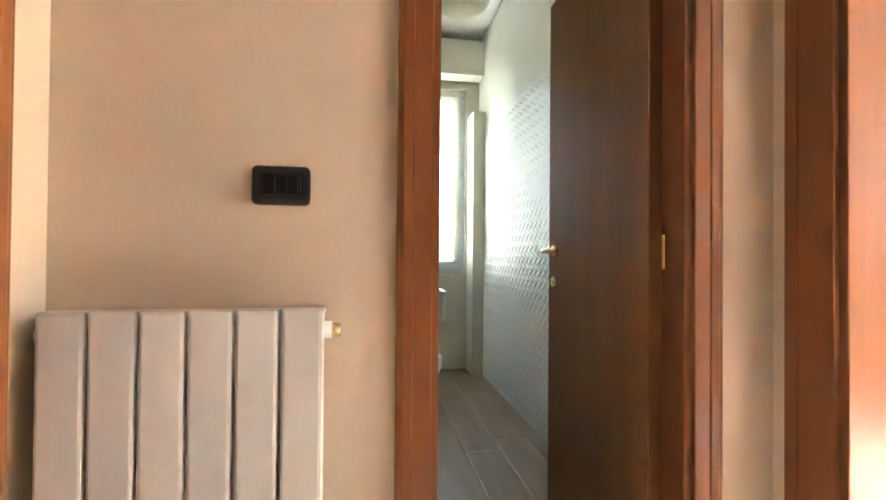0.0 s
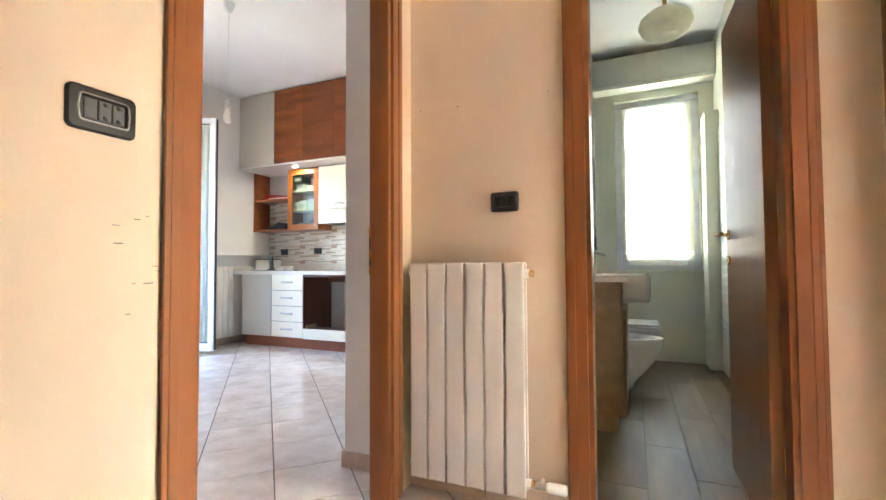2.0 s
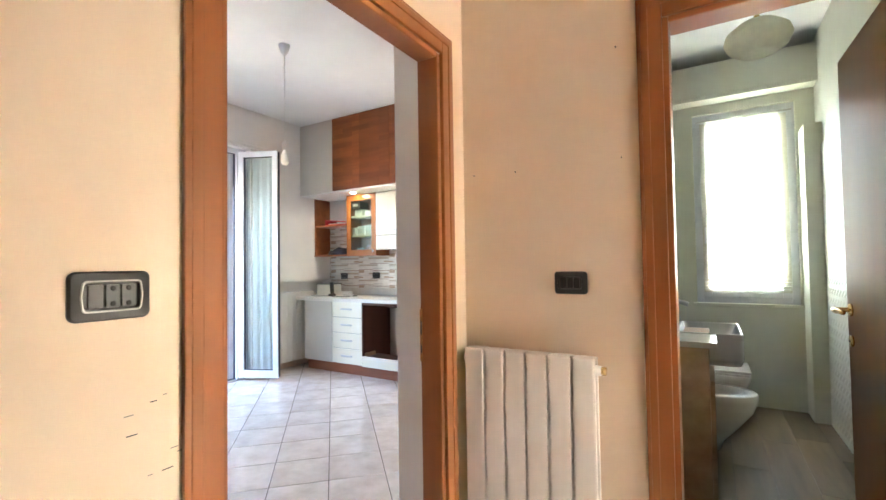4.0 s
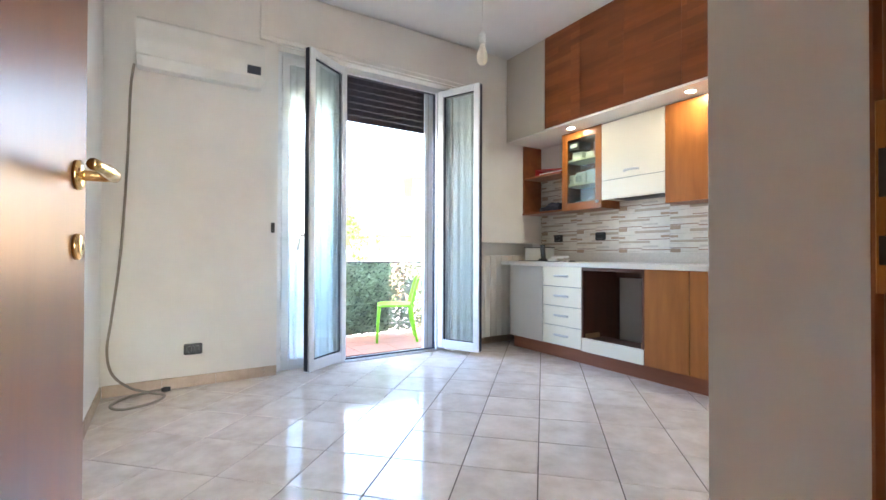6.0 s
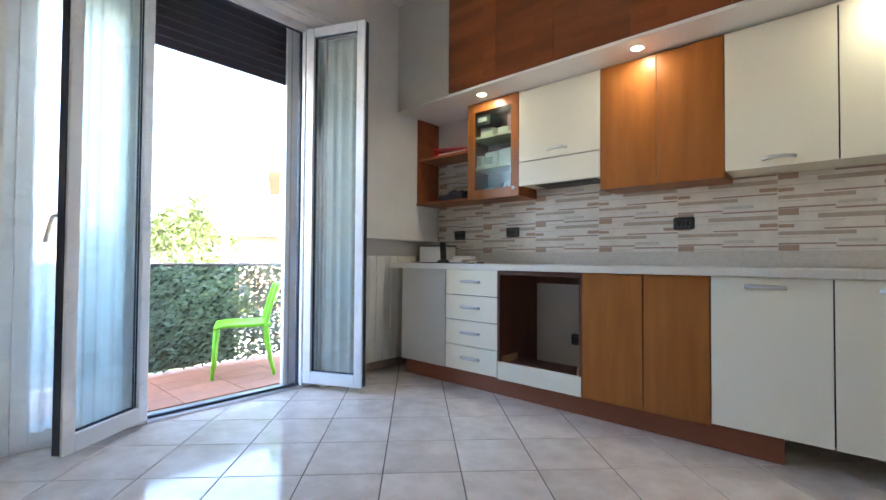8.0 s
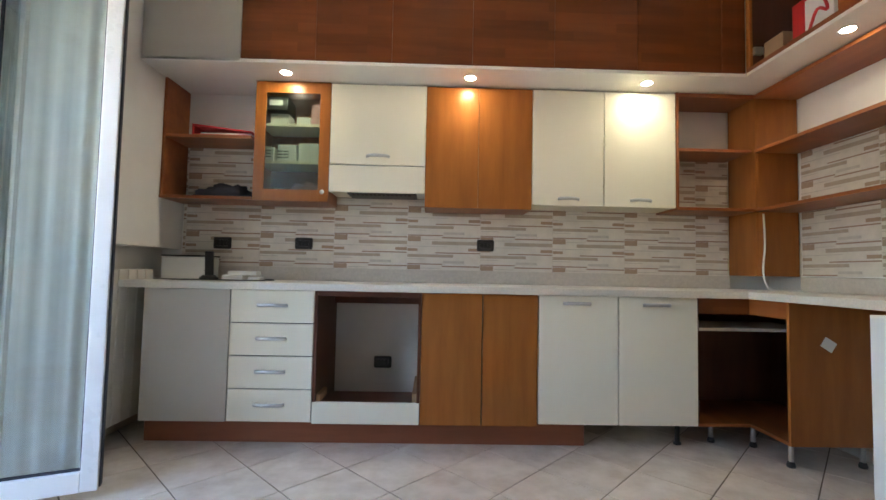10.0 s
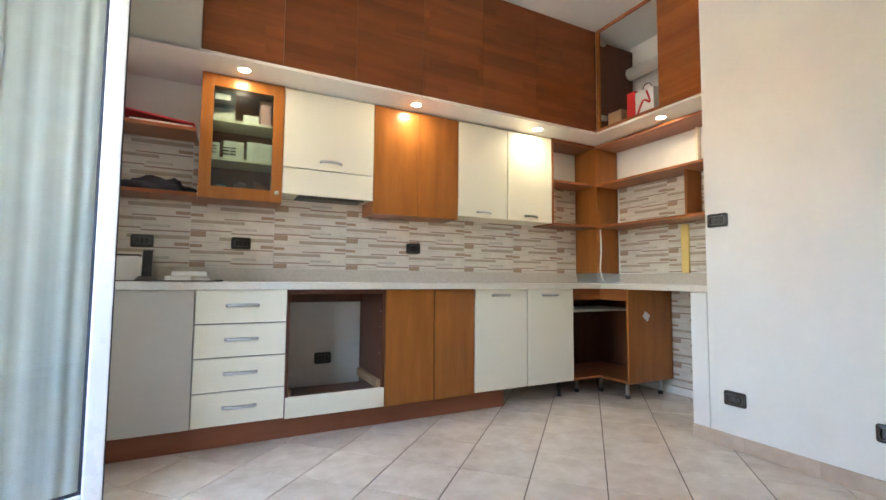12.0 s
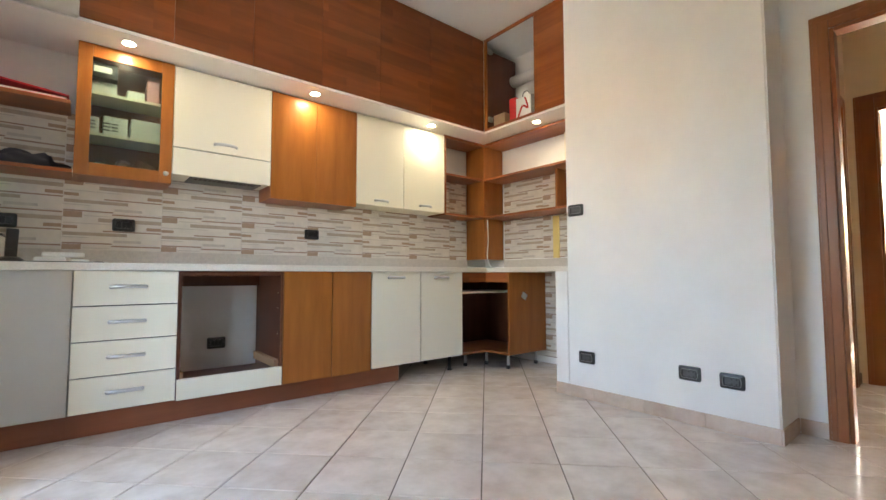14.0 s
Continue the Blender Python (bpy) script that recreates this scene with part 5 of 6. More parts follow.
part("countertop", boxes(((BW_X + 0.003, 2.35, 0.863), (0.998, 3.14, 0.893)), ((0.998, 2.35, 0.863), (1.20, 2.638, 0.893)), bevel=0.004), M_CERAM, va_)
bm = loft([[(1.1625 + x, 2.90 + q, zz) for x, _, q in rounded(w_, l_, 0.03, 0)] for w_, l_, zz in ((0.30, 0.49, 0.722), (0.325, 0.52, 0.76), (0.325, 0.52, 0.893), (0.317, 0.512, 0.898), (0.298, 0.493, 0.898), (0.285, 0.48, 0.885), (0.21, 0.38, 0.80))])
bm.faces.new([v for v in bm.verts][:24][::-1])
bs_ = part("basin", bm, M_CERAM, va_, "white ceramic basin", True)
bpy.data.objects[bs_.name].modifiers.new("edges", "WEIGHTED_NORMAL")
tp = part("tap", tube(smooth_path([(0.95, 2.90, 0.893), (0.95, 2.90, 1.02), (0.98, 2.90, 1.05), (1.06, 2.90, 1.03)], 5), 0.014, 12), M_STEEL, va_, "chrome tap", True)
mi_ = thing("wall_mixer", (0.9, 3.3, 1.1), "chrome hand shower holder on the bathroom wall", "mixer")
part("body", tube([(BW_X, 3.5, 1.12), (BW_X + 0.09, 3.5, 1.12)], 0.016, 12), M_STEEL, mi_, "", True)
part("lever", tube([(BW_X + 0.08, 3.5, 1.08), (BW_X + 0.08, 3.5, 1.18)], 0.01, 10), M_STEEL, mi_, "", True)


def bowl(name, cx, y0, y1, x1, top, label, lid):
    """Wall-hung bowl tapering to its foot."""
    u = thing(name, (cx, (y0 + y1) / 2, 0), label, name.replace("_", " "))
    bm = bmesh.new()
    rings = []
    ym, hw = (y0 + y1) / 2, (y1 - y0) / 2
    for z, s, l in ((0.0, 0.62, 0.60), (0.06, 0.66, 0.64), (0.16, 0.80, 0.80), (0.27, 0.93, 0.95), (top - 0.05, 1.0, 1.0), (top - 0.008, 1.0, 1.0), (top, 0.97, 0.985), (top, 0.80, 0.86), (top - 0.03, 0.74, 0.82), (top - 0.10, 0.5, 0.6)):
        ring = []
        for k in range(28):
            t = -math.pi / 2 + math.pi * k / 27
            ring.append(bm.verts.new((BW_X + 0.004 + (x1 - BW_X) * l * (0.42 + 0.58 * math.cos(t)), ym + hw * s * math.sin(t), z)))
        ring.append(bm.verts.new((BW_X + 0.004, ym + hw * s, z)))
        ring.append(bm.verts.new((BW_X + 0.004, ym - hw * s, z)))
        rings.append(ring)
    for p_, q_ in zip(rings, rings[1:]):
        for k in range(30):
            bm.faces.new((p_[k], p_[(k + 1) % 30], q_[(k + 1) % 30], q_[k]))
    bm.faces.new(rings[0])
    bm.faces.new(rings[-1])
    part("bowl", bm, M_CERAM, u, "", True)
    if lid:
        bx("seat", (BW_X + 0.10, y0 + 0.005, top + 0.001), (x1 - 0.005, y1 - 0.005, top + 0.02), M_CERAM, u, 0.009)
        bx("lid", (BW_X + 0.10, y0 + 0.004, top + 0.021), (x1 - 0.002, y1 - 0.004, top + 0.042), M_CERAM, u, 0.01)
    else:
        part("tap", tube(smooth_path([(BW_X + 0.12, ym, top), (BW_X + 0.12, ym, top + 0.09), (BW_X + 0.16, ym, top + 0.11), (BW_X + 0.22, ym, top + 0.08)], 5), 0.012, 10), M_STEEL, u, "chrome tap", True)
    return u


bowl("bidet", 1.15, 3.25, 3.63, 1.43, 0.40, "white ceramic wall bidet beside the vanity", False)
bowl("toilet", 1.15, 3.88, 4.26, 1.43, 0.40, "white ceramic toilet with closed lid under the window", True)
bl2 = thing("bath_lamp", (1.46, 3.0, CEIL), "opal glass bathroom ceiling lamp on a brass stem", "lamp")
part("stem", tube([(1.46, 3.0, CEIL), (1.46, 3.0, 2.72)], 0.014, 12), M_BRASS, bl2, "brass stem", True)
part("canopy", lathe([(0.05, 0), (0.05, -0.02), (0.02, -0.035)], 20, (1.46, 3.0, CEIL)), M_BRASS, bl2, "", True)
part("shade", lathe([(0.03, 0.14), (0.10, 0.12), (0.16, 0.07), (0.172, 0.03), (0.15, -0.02), (0.10, -0.055), (0.07, -0.06), (0.06, -0.055), (0.01, -0.05)], 36, (1.46, 3.0, 2.575)), M_OPAL, bl2, "opal glass shade", True)
# wave tiles on the bathroom wall
bm = bmesh.new()
ny, nz = 170, 260
grid = []
for i in range(ny + 1):
    y = 1.62 + 2.71 * i / ny
    col = []
    for j in range(nz + 1):
        z = 2.20 * j / nz
        ph_ = 2 * math.pi * (y / 0.075 + 0.30 * math.sin(2 * math.pi * z / 0.075))
        amp = 0.0035 * (0.75 + 0.25 * math.sin(y * 3.1) * math.sin(z * 2.3))
        col.append(bm.verts.new((BE_X - 0.014 - amp * math.sin(ph_), y, z)))
    grid.append(col)
for i in range(ny):
    for j in range(nz):
        bm.faces.new((grid[i][j], grid[i + 1][j], grid[i + 1][j + 1], grid[i][j + 1]))
setting("wall_bath_tiles", bm, M_WAVE, "white wall tiles with a wavy raised relief", "wall tiles")

# ---- balcony things ----
def chair(at, turn):
    c = new("garden_chair")
    m = M_GREEN
    bm = bmesh.new()
    n = 10
    g = []
    for i in range(n + 1):
        row = []
        for j in range(n + 1):
            u_, v_ = i / n, j / n
            x = (u_ - 0.5) * 0.44 * (1 - 0.10 * v_)
            y = (v_ - 0.5) * 0.44
            zz = 0.445 - 0.014 * math.sin(math.pi * v_) * math.sin(math.pi * u_) - 0.02 * max(0, 0.18 - v_) / 0.18 * 0.6
            row.append(bm.verts.new((x, y, zz)))
        g.append(row)
    top_f = [bm.faces.new((g[i][j], g[i + 1][j], g[i + 1][j + 1], g[i][j + 1])) for i in range(n) for j in range(n)]
    r_ = bmesh.ops.extrude_face_region(bm, geom=top_f)
    for v in r_["geom"]:
        if isinstance(v, bmesh.types.BMVert):
            v.co.z -= 0.026
    part("seat", bm, m, c, "", True)
    for sx in (-1, 1):
        part("leg", tube([(sx * 0.195, -0.20, 0.43), (sx * 0.205, -0.215, 0.2), (sx * 0.212, -0.225, 0.0)], [0.021, 0.017, 0.014], 10), m, c, "", True)
        part("leg", tube(smooth_path([(sx * 0.185, 0.18, 0.44), (sx * 0.19, 0.21, 0.2), (sx * 0.198, 0.255, 0.0)], 4), [0.022] * 5 + [0.016] * 4, 10), m, c, "", True)
        part("back_post", tube(smooth_path([(sx * 0.185, 0.18, 0.43), (sx * 0.185, 0.215, 0.58), (sx * 0.175, 0.27, 0.77)], 4), 0.019, 10), m, c, "", True)
    bm = bmesh.new()
    g = []
    for i in range(9):
        u_ = i / 8
        g.append([bm.verts.new(((u_ - 0.5) * 0.35, 0.225 + 0.05 * (zz - 0.6) / 0.18 + 0.03 * math.sin(math.pi * u_), zz)) for zz in (0.61, 0.66, 0.72, 0.785)])
    fs = [bm.faces.new((g[i][j], g[i + 1][j], g[i + 1][j + 1], g[i][j + 1])) for i in range(8) for j in range(3)]
    r_ = bmesh.ops.extrude_face_region(bm, geom=fs)
    for v in r_["geom"]:
        if isinstance(v, bmesh.types.BMVert):
            v.co.y += 0.016
    part("backrest", bm, m, c, "", True)
    c.matrix_basis = pose(*at, 0, 0, turn) @ Matrix.Diagonal((0.93, 0.93, 0.93, 1))
    return tagged(c, "bright green plastic garden chair on the balcony", "chair")


chair((-4.22, 2.86, 0.0), -24)
rl = thing("balcony_railing", (-4.62, 2.3, 0), "metal balcony railing behind a leafy green screen", "railing")
part("top_rail", tube([(-4.66, 0.3, 0.872), (-4.66, 4.35, 0.872)], 0.018, 10), M_DGREY, rl, "", True)
part("bottom_rail", tube([(-4.66, 0.3, 0.10), (-4.66, 4.35, 0.10)], 0.012, 8), M_DGREY, rl, "", True)
for k in range(28):
    part("baluster", tube([(-4.66, 0.35 + k * 0.148, -0.02), (-4.66, 0.35 + k * 0.148, 0.872)], 0.008, 6), M_DGREY, rl)
bx("net", (-4.648, 0.3, 0.02), (-4.645, 2.98, 0.865), M_NET, rl, 0, "dark green net backing")
# leaf screen: rows of small plastic leaves over a net
verts, faces = [], []
rnd = random.Random(5)
z = 0.035
while z < 0.862:
    y = 0.32
    while y < 4.34:
        cx, cy, cz = -4.625 + rnd.uniform(-0.014, 0.014), y + rnd.uniform(-0.02, 0.02), z + rnd.uniform(-0.012, 0.012)
        ln, wd, dr = rnd.uniform(0.04, 0.07), rnd.uniform(0.022, 0.036), rnd.uniform(-0.5, 0.9)
        tl = rnd.uniform(-0.35, 0.55)
        b0 = len(verts)
        ca, sa = math.cos(dr), math.sin(dr)
        for du, dv in ((-ln * 0.55, 0), (0, wd * 0.5), (ln * 0.55, 0), (0, -wd * 0.5)):
            verts.append((cx + tl * dv + 0.2 * rnd.uniform(-0.02, 0.02), cy + du * ca - dv * sa, cz + du * sa + dv * ca))
        faces.append((b0, b0 + 1, b0 + 2))
        faces.append((b0, b0 + 2, b0 + 3))
        y += 0.030
    z += 0.0185
me = bpy.data.meshes.new("leaf_screen")
me.from_pydata(verts, [], faces)
me.materials.append(M_HEDGE)
ls = new("leaf_screen", me)
tagged(ls, "artificial dark green leaf screen tied along the railing", "privacy screen", kind="stuff")

# ---- distance ----
def house(name, at, turn, w, d, h, wall_m, label, floors=2, bays=4):
    hs_ = new(name)
    bx("wall", (-w / 2, -d / 2, 0), (w / 2, d / 2, h), wall_m, hs_, 0.02)
    bm = bmesh.new()
    o = 0.7
    a4 = [bm.verts.new(v) for v in ((-w / 2 - o, -d / 2 - o, h + 0.02), (w / 2 + o, -d / 2 - o, h + 0.02), (w / 2 + o, d / 2 + o, h + 0.02), (-w / 2 - o, d / 2 + o, h + 0.02))]
    b4 = [bm.verts.new((v.co.x, v.co.y, h + 0.16)) for v in a4]
    r1, r2 = bm.verts.new((-w * 0.2, 0, h + 1.7)), bm.verts.new((w * 0.2, 0, h + 1.7))
    bm.faces.new(a4)
    for k in range(4):
        bm.faces.new((a4[k], a4[(k + 1) % 4], b4[(k + 1) % 4], b4[k]))
    bm.faces.new((b4[0], b4[1], r2, r1))
    bm.faces.new((b4[2], b4[3], r1, r2))
    bm.faces.new((b4[1], b4[2], r2))
    bm.faces.new((b4[3], b4[0], r1))
    part("roof", bm, M_ROOF, hs_, "clay tiled roof")
    part("gutter", tube([(-w / 2 - o, -d / 2 - o - 0.06, h + 0.08), (w / 2 + o, -d / 2 - o - 0.06, h + 0.08)], 0.08, 8), M_CONC, hs_)
    part("downpipe", tube([(w / 2 - 0.3, -d / 2 - o, h), (w / 2 - 0.3, -d / 2 - 0.1, h - 0.6), (w / 2 - 0.3, -d / 2 - 0.1, 0)], 0.06, 8), M_CONC, hs_)
    for f in range(floors):
        for k in range(bays):
            x = -w / 2 + w * (k + 0.5) / bays
            z0_ = 0.9 + f * (h / floors)
            wn_ = bx("window", (x - 0.55, -d / 2 - 0.05, z0_), (x + 0.55, -d / 2 + 0.05, z0_ + 1.5), M_SHUT, hs_, 0.01)
            bx("sill", (x - 0.65, -d / 2 - 0.14, z0_ - 0.1), (x + 0.65, -d / 2 - 0.001, z0_ - 0.01), M_CONC, wn_, 0.01)
    hs_.matrix_basis = pose(*at, 0, 0, turn)
    return tagged(hs_, label, "house")


house("house", (-27, 21.6, -4.0), 62, 11, 9, 10.0, M_PLAST, "sunlit yellow house with overhanging clay roof", 3, 4)
house("house", (-46, 24, -4.0), 75, 14, 9, 7.0, M_PLAST2, "low rose-coloured house behind the trees", 2, 5)
house("house", (-48, 6, -4.0), 90, 16, 9, 6.5, M_PLAST, "pale yellow house in the distance", 2, 5)


def tree(at, h, crown_r, seed):
    rnd = random.Random(seed)
    tr_ = new("tree")
    part("trunk", tube(smooth_path([(0, 0, 0), (0.06, 0.03, h * 0.25), (-0.05, 0.08, h * 0.5), (0.02, 0.0, h * 0.85)], 4), [0.20 - 0.013 * k for k in range(13)], 9), M_BARK, tr_, "", True)
    cents = []
    for k in range(26):
        t = rnd.uniform(0, 2 * math.pi)
        zz = h * rnd.uniform(0.38, 1.0)
        rad = crown_r * math.sqrt(max(0.1, 1 - ((zz / h - 0.62) / 0.45) ** 2)) * rnd.uniform(0.35, 1.0)
        c = Vector((rad * math.cos(t), rad * math.sin(t), zz))
        cents.append(c)
        if k < 12:
            s_ = Vector((0, 0, h * rnd.uniform(0.3, 0.7)))
            part("limb", tube([s_, (s_ + c) / 2 + Vector((0, 0, 0.1)), c], [0.06, 0.035, 0.012], 6), M_BARK, tr_)
    vs, fs = [], []
    for c in cents:
        cr = crown_r * rnd.uniform(0.22, 0.42)
        for _ in range(150):
            d_ = Vector((rnd.gauss(0, 1), rnd.gauss(0, 1), rnd.gauss(0, 0.8)))
            p_ = c + d_.normalized() * cr * rnd.random() ** 0.4
            a_ = Vector((rnd.uniform(-1, 1), rnd.uniform(-1, 1), rnd.uniform(-1, 1))).normalized()
            b_ = a_.orthogonal().normalized()
            s_ = rnd.uniform(0.06, 0.12)
            k0 = len(vs)
            vs += [p_ - a_ * s_, p_ + b_ * s_ * 0.5, p_ + a_ * s_, p_ - b_ * s_ * 0.5]
            fs.append((k0, k0 + 1, k0 + 2, k0 + 3))
    me_ = bpy.data.meshes.new("crown")
    me_.from_pydata(vs, [], fs)
    me_.materials.append(M_LEAFG)
    co = new("crown", me_)
    adopt(co, tr_)
    tr_.matrix_basis = pose(*at)
    return tagged(tr_, "leafy green garden tree in sunlight", "tree", "garden trees")


tree((-14.0, 5.9, -4.0), 6.3, 1.35, 3)
tree((-16.8, 6.5, -4.0), 5.9, 1.5, 4)
tree((-13.2, 4.2, -4.0), 5.3, 1.4, 7)
tree((-20.5, 7.6, -4.0), 5.8, 1.9, 9)
po = part("utility_pole", tube([(-11.8, 5.82, -4.0), (-11.8, 5.82, 2.3)], 0.085, 10), M_CONC, None, "", True)
tagged(po, "pale concrete utility pole", "pole")
for k, dz in enumerate((0.0, 0.35)):
    wr = part("overhead_wire", tube([(-22, -16, 6.4 + dz), (-20.5, 2, 5.6 + dz), (-19, 24, 6.6 + dz)], 0.012, 5), M_DGREY)
    tagged(wr, "thin overhead wire across the street", "wire")

# ---- tiles and planks ----
HD = 0.2425
GAP = 0.0026


def clip(poly, axis, lim, keep_less):
    out = []
    for k in range(len(poly)):
        p_, q_ = poly[k], poly[(k + 1) % len(poly)]
        ip, iq = (p_[axis] <= lim) == keep_less, (q_[axis] <= lim) == keep_less
        if ip:
            out.append(p_)
        if ip != iq:
            t = (lim - p_[axis]) / (q_[axis] - p_[axis])
            out.append((p_[0] + t * (q_[0] - p_[0]), p_[1] + t * (q_[1] - p_[1])))
    return out


def slab_piece(poly, c, z0, z1):
    bm = bmesh.new()
    lo = [bm.verts.new((x - c[0], y - c[1], z0)) for x, y in poly]
    mid = [bm.verts.new((x - c[0], y - c[1], z1 - 0.0012)) for x, y in poly]
    cx = sum(x for x, y in poly) / len(poly)
    cy = sum(y for x, y in poly) / len(poly)
    top = []
    for x, y in poly:
        dx, dy = x - cx, y - cy
        k_ = max(0, 1 - 0.0016 / max(0.002, math.hypot(dx, dy)))
        top.append(bm.verts.new((cx + dx * k_ - c[0], cy + dy * k_ - c[1], z1)))
    n = len(poly)
    for k in range(n):
        bm.faces.new((lo[k], lo[(k + 1) % n], mid[(k + 1) % n], mid[k]))
        bm.faces.new((mid[k], mid[(k + 1) % n], top[(k + 1) % n], top[k]))
    bm.faces.new(top)
    return bm


fl = setting("floor", boxes(((W_X - 0.13, HALL_S, -0.05), (DH_X - 0.0, N_Y, -0.0035)), ((DH_X, HALL_S, -0.05), (HALL_E, BS_Y - 0.05, -0.0035)), ((DH_X, PIL_N - 0.1, -0.05), (E_X, N_Y, -0.0035)), ((HALL_E, HALL_S, -0.05), (EX2, EY2, -0.0035))), M_GROUT, "glossy beige floor tiles laid diagonally with dark joints", "floor")
full = None
for ix in range(-12, 26):
    for iy in range(-24, 24):
        if (ix + iy) % 2:
            continue
        cx, cy = -1.56 + ix * HD, 2.0125 + iy * HD + HD
        r_ = HD - GAP * 1.414
        sq = [(cx - r_, cy), (cx, cy - r_), (cx + r_, cy), (cx, cy + r_)]
        for x0, x1, y0, y1 in ((W_X - 0.12, 0.255, S_Y, N_Y), (0.2552, E_X, PIL_N - 0.05, N_Y), (0.2565, 2.015, -1.4, HALL_N + 0.06), (2.0165, 5.19, -1.2, 2.6)):
            poly = sq
            for ax, lim, less in ((0, x1, True), (0, x0, False), (1, y1, True), (1, y0, False)):
                poly = clip(poly, ax, lim, less) if poly else poly
            if len(poly) < 3:
                continue
            whole = len(poly) == 4 and all(abs(p_[0] - q_[0]) < 1e-6 and abs(p_[1] - q_[1]) < 1e-6 for p_, q_ in zip(poly, sq))
            if whole:
                if full is None:
                    full = mesh_of("floor_tile", slab_piece(sq, (cx, cy), -0.02, 0.0), M_TILE)
                ob = new("floor_tile", full)
                ob.matrix_basis = Matrix.Translation((cx, cy, 0))
            else:
                ar = abs(sum(poly[k][0] * poly[(k + 1) % len(poly)][1] - poly[(k + 1) % len(poly)][0] * poly[k][1] for k in range(len(poly)))) / 2
                if ar < 0.0015:
                    continue
                ob = new("floor_tile", mesh_of("floor_tile", slab_piece(poly, (cx, cy), -0.02, 0.0), M_TILE))
                ob.matrix_basis = Matrix.Translation((cx, cy, 0))
            adopt(ob, fl)
# skirting tiles, one object each
sk = new("baseboard")
tagged(sk, "pinkish beige tile skirting along the walls", "skirting", kind="structure")
def skirt(p0, p1, nx, ny, h=0.078):
    p0, p1 = Vector((*p0, 0)), Vector((*p1, 0))
    L = (p1 - p0).length
    d_ = (p1 - p0) / L
    s = 0
    while s < L - 0.01:
        e_ = min(L, s + 0.342)
        a_, b_ = p0 + d_ * (s + 0.001), p0 + d_ * (e_ - 0.001)
        o_ = Vector((nx, ny, 0)) * 0.010
        lo = Vector((min(a_.x, b_.x, (a_ + o_).x), min(a_.y, b_.y, (a_ + o_).y), 0.0))
        hi = Vector((max(a_.x, b_.x, (a_ + o_).x), max(a_.y, b_.y, (a_ + o_).y), h))
        bx("skirting_tile", lo, hi, M_SKIRT, sk, 0.002)
        s = e_
skirt((W_X, S_Y + 0.011), (W_X, WIN_S), 1, 0)
skirt((W_X + 0.011, S_Y), (DK_X - 0.03, S_Y), 0, 1)
skirt((PIL_X, PIL_S), (PIL_X, PIL_LOW), -1, 0)
skirt((PIL_X - 0.01, PIL_S), (DK_X - 0.002, PIL_S), 0, -1)
skirt((DK_X, DOOR_N + 0.07), (DK_X, PIL_S - 0.011), -1, 0)
skirt((W_X - 0.13, NICHE_S), (W_X - 0.13, 4.2), 1, 0)
skirt((DH_X, -1.4), (DH_X, DOOR_S - 0.07), 1, 0)
skirt((DH_X + 0.001, HALL_N), (BD_W - 0.07, HALL_N), 0, -1)
skirt((BD_E + 0.07, HALL_N), (HALL_E - 0.001, HALL_N), 0, -1)
skirt((HALL_E, -1.4), (HALL_E, ED_S - 0.12), -1, 0)

# striped wall tiles
sp = new("backsplash")
tagged(sp, "ceramic wall tiles with beige and brown stripes", "wall tiles", kind="structure")
TW, TH = 0.508, 0.2
STRIPES = ((0, .18, .0, .19, 2), (.47, .995, .02, .07, 3), (.19, .46, .10, .13, 4), (.33, .995, .17, .30, 1), (0, .55, .345, .375, 4), (.83, .995, .40, .51, 2), (0, .14, .43, .53, 2),
           (.38, .995, .555, .60, 3), (0, .63, .63, .74, 1), (.0, .25, .78, .81, 4), (0, .48, .95, .995, 3), (.49, .78, .85, .94, 4))


def striped(w0, w1, h):
    """A tile from u = w0..w1 (fractions), of the height fraction h measured from its top; local x across, z down from 0, facing -y."""
    bm = add_box(bmesh.new(), (w0 * TW + 0.0006, -0.0085, -h * TH + 0.0006), (w1 * TW - 0.0006, 0, -0.0006), 0, 0)
    for u0, u1, v0, v1, k in STRIPES:
        u0, u1, v1 = max(u0, w0), min(u1, w1), min(v1, h)
        if u1 - u0 > 0.01 and v1 - v0 > 0.008:
            add_box(bm, (u0 * TW + 0.001, -0.0096, -v1 * TH + 0.0008), (u1 * TW - 0.001, -0.0084, -v0 * TH - 0.0005), 0, k)
    return mesh_of("wall_tile", bm, [M_TBASE, M_TTAN, M_TBRN, M_TDRK, M_TGRY])


cache = {}
def put_tile(w0, w1, h, m):
    key = (round(w0, 3), round(w1, 3), round(h, 3))
    if key not in cache:
        cache[key] = striped(*key)
    ob = new("wall_tile", cache[key])
    ob.matrix_basis = m
    adopt(ob, sp)


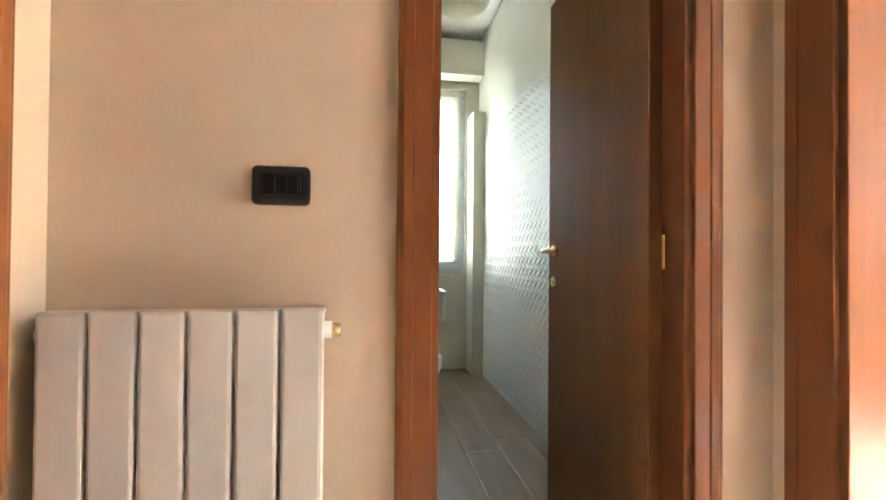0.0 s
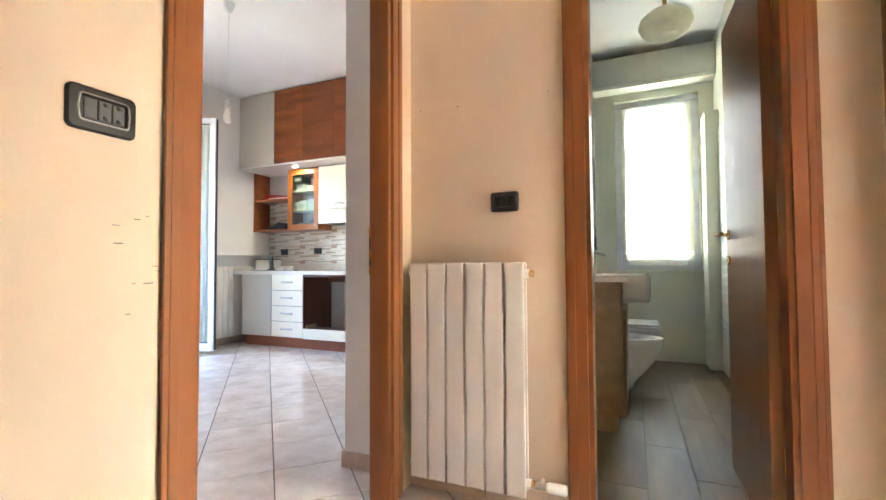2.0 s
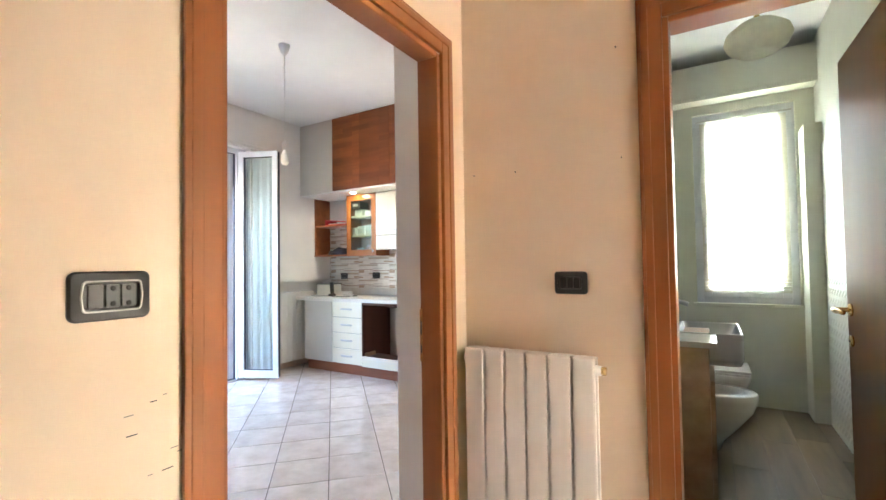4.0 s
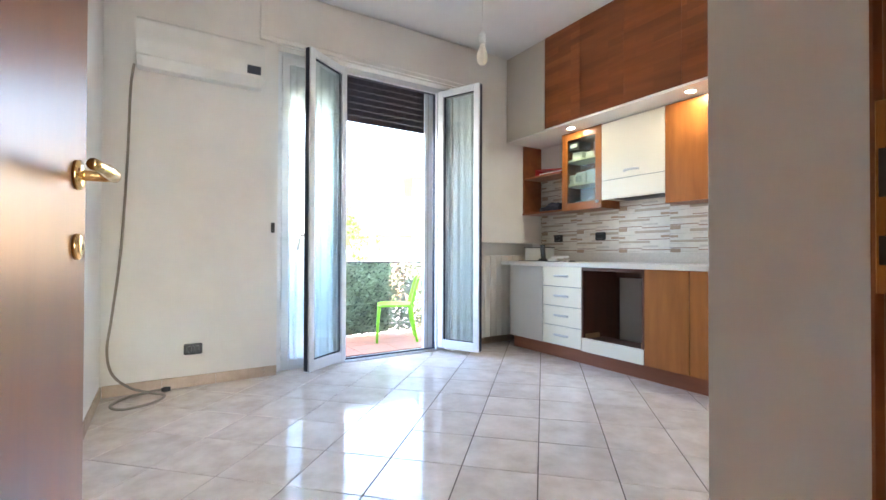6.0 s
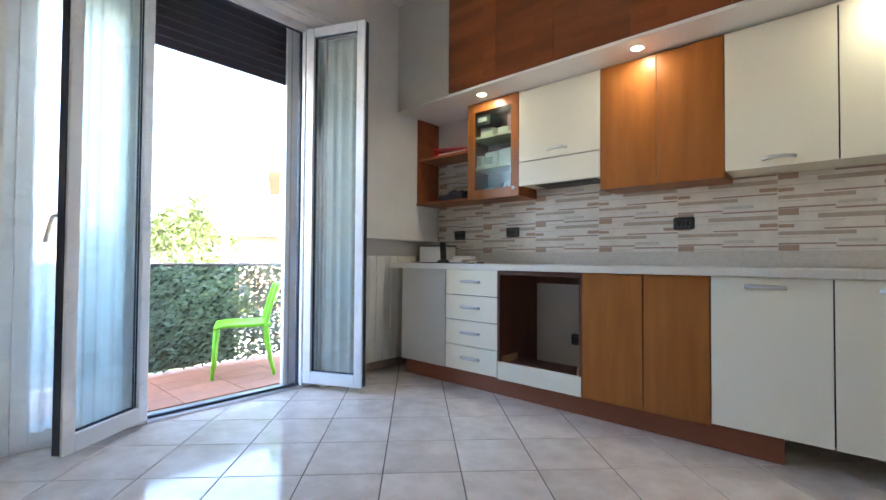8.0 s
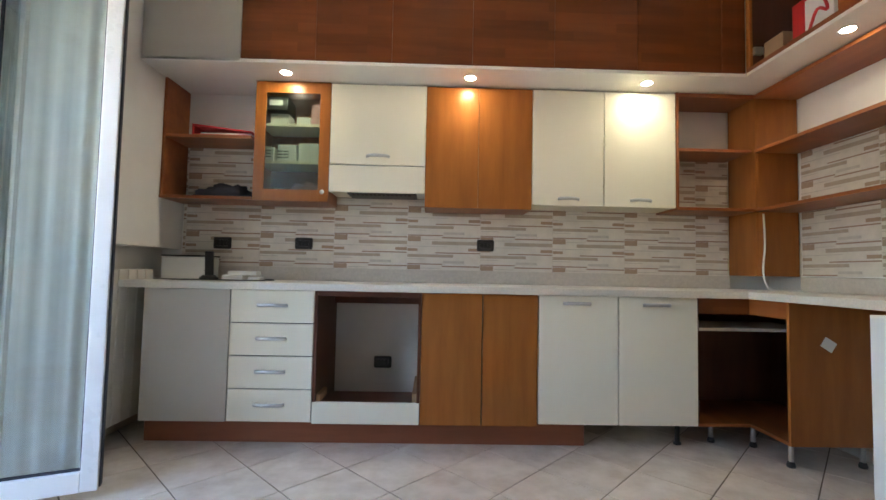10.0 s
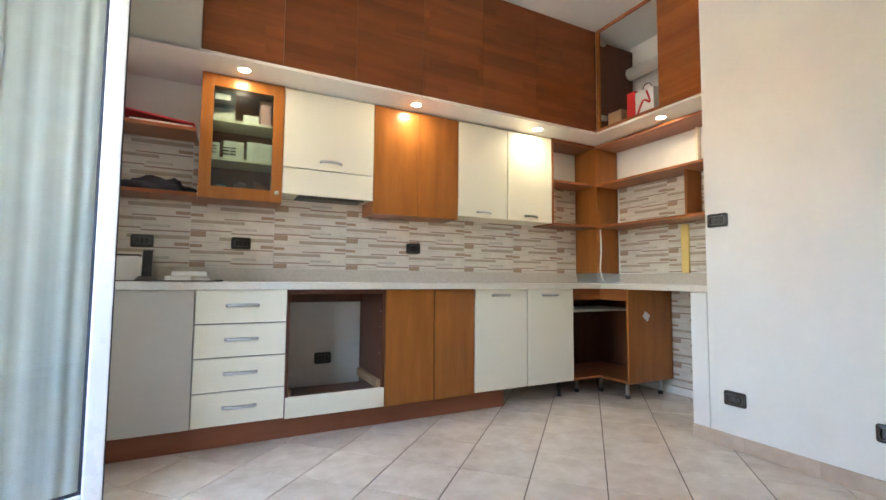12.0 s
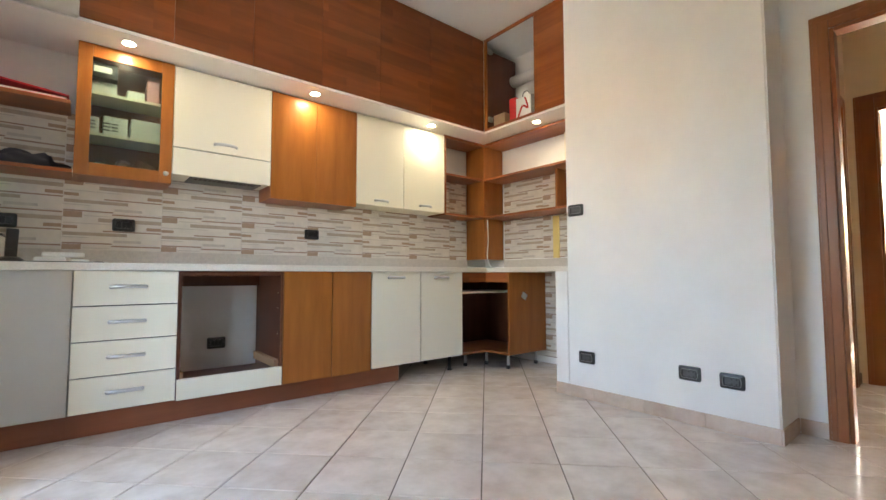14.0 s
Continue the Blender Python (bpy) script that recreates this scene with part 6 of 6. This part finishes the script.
for k in range(-2, 8):
    x0 = -2.829 + (k - 0) * TW
    w0, w1 = max(0.0, (W_X + 0.012 - x0) / TW), min(1.0, (0.452 - x0) / TW)
    if w1 - w0 < 0.02:
        continue
    for top in (1.824, 1.626, 1.428, 1.228, 1.028):
        put_tile(w0, w1, 1.0 if top > 1.1 else 0.17, pose(x0, N_Y - 0.001, top))
for k in range(4):
    y0 = UY - 0.02 - k * TW
    w1, w2 = (min(1.0, (y0 - e_ - 0.004) / TW) for e_ in (PIL_N, PIL_LOW))
    if w2 < 0.05:
        continue
    for top in (1.80, 1.601, 1.402, 1.202):
        put_tile(0.0, w1, 1.0, pose(E_X - 0.001, y0, top, 0, 0, -90))
    for top in (0.86, 0.66, 0.46, 0.26):
        put_tile(0.0, w2, 1.0, pose(E_X - 0.001, y0, top, 0, 0, -90))

# bathroom plank tiles
bf = setting("floor_bath", boxes(((BW_X, BS_Y - 0.05, -0.05), (BE_X, BN_Y, -0.0035))), M_GROUT, "grey-brown wood-look plank tiles of the bathroom", "floor")
x, row = BW_X, 0
while x < BE_X:
    y = BS_Y - 0.05 - (0.3, 0.62, 0.1, 0.45)[row % 4]
    while y < BN_Y:
        y0, y1, x1 = max(y, BS_Y - 0.049), min(y + 0.9, BN_Y), min(x + 0.2, BE_X)
        if y1 - y0 > 0.03:
            cx, cy = (x + x1) / 2, (y0 + y1) / 2
            ob = new("plank_tile", mesh_of("plank_tile", slab_piece([(x + 0.001, y0 + 0.001), (x1 - 0.001, y0 + 0.001), (x1 - 0.001, y1 - 0.001), (x + 0.001, y1 - 0.001)], (cx, cy), -0.02, 0.0), M_PLANK))
            ob.matrix_basis = Matrix.Translation((cx, cy, 0))
            adopt(ob, bf)
        y += 0.9
    x += 0.2
    row += 1
# balcony tiles
bf = setting("floor_balcony", boxes(((-4.74, 0.25, -0.03), (W_X - 0.11, 4.35, -0.010))), M_CONC, "reddish terracotta tiles of the balcony", "floor")
bt = mesh_of("balcony_tile", slab_piece([(-0.0985, -0.1985), (0.0985, -0.1985), (0.0985, 0.1985), (-0.0985, 0.1985)], (0, 0), -0.012, 0.0), M_TERRA)
for i in range(5):
    for j in range(10):
        ob = new("balcony_tile", bt)
        ob.matrix_basis = Matrix.Translation((-4.60 + 0.2 * i, 0.46 + 0.4 * j, -0.001))
        adopt(ob, bf)
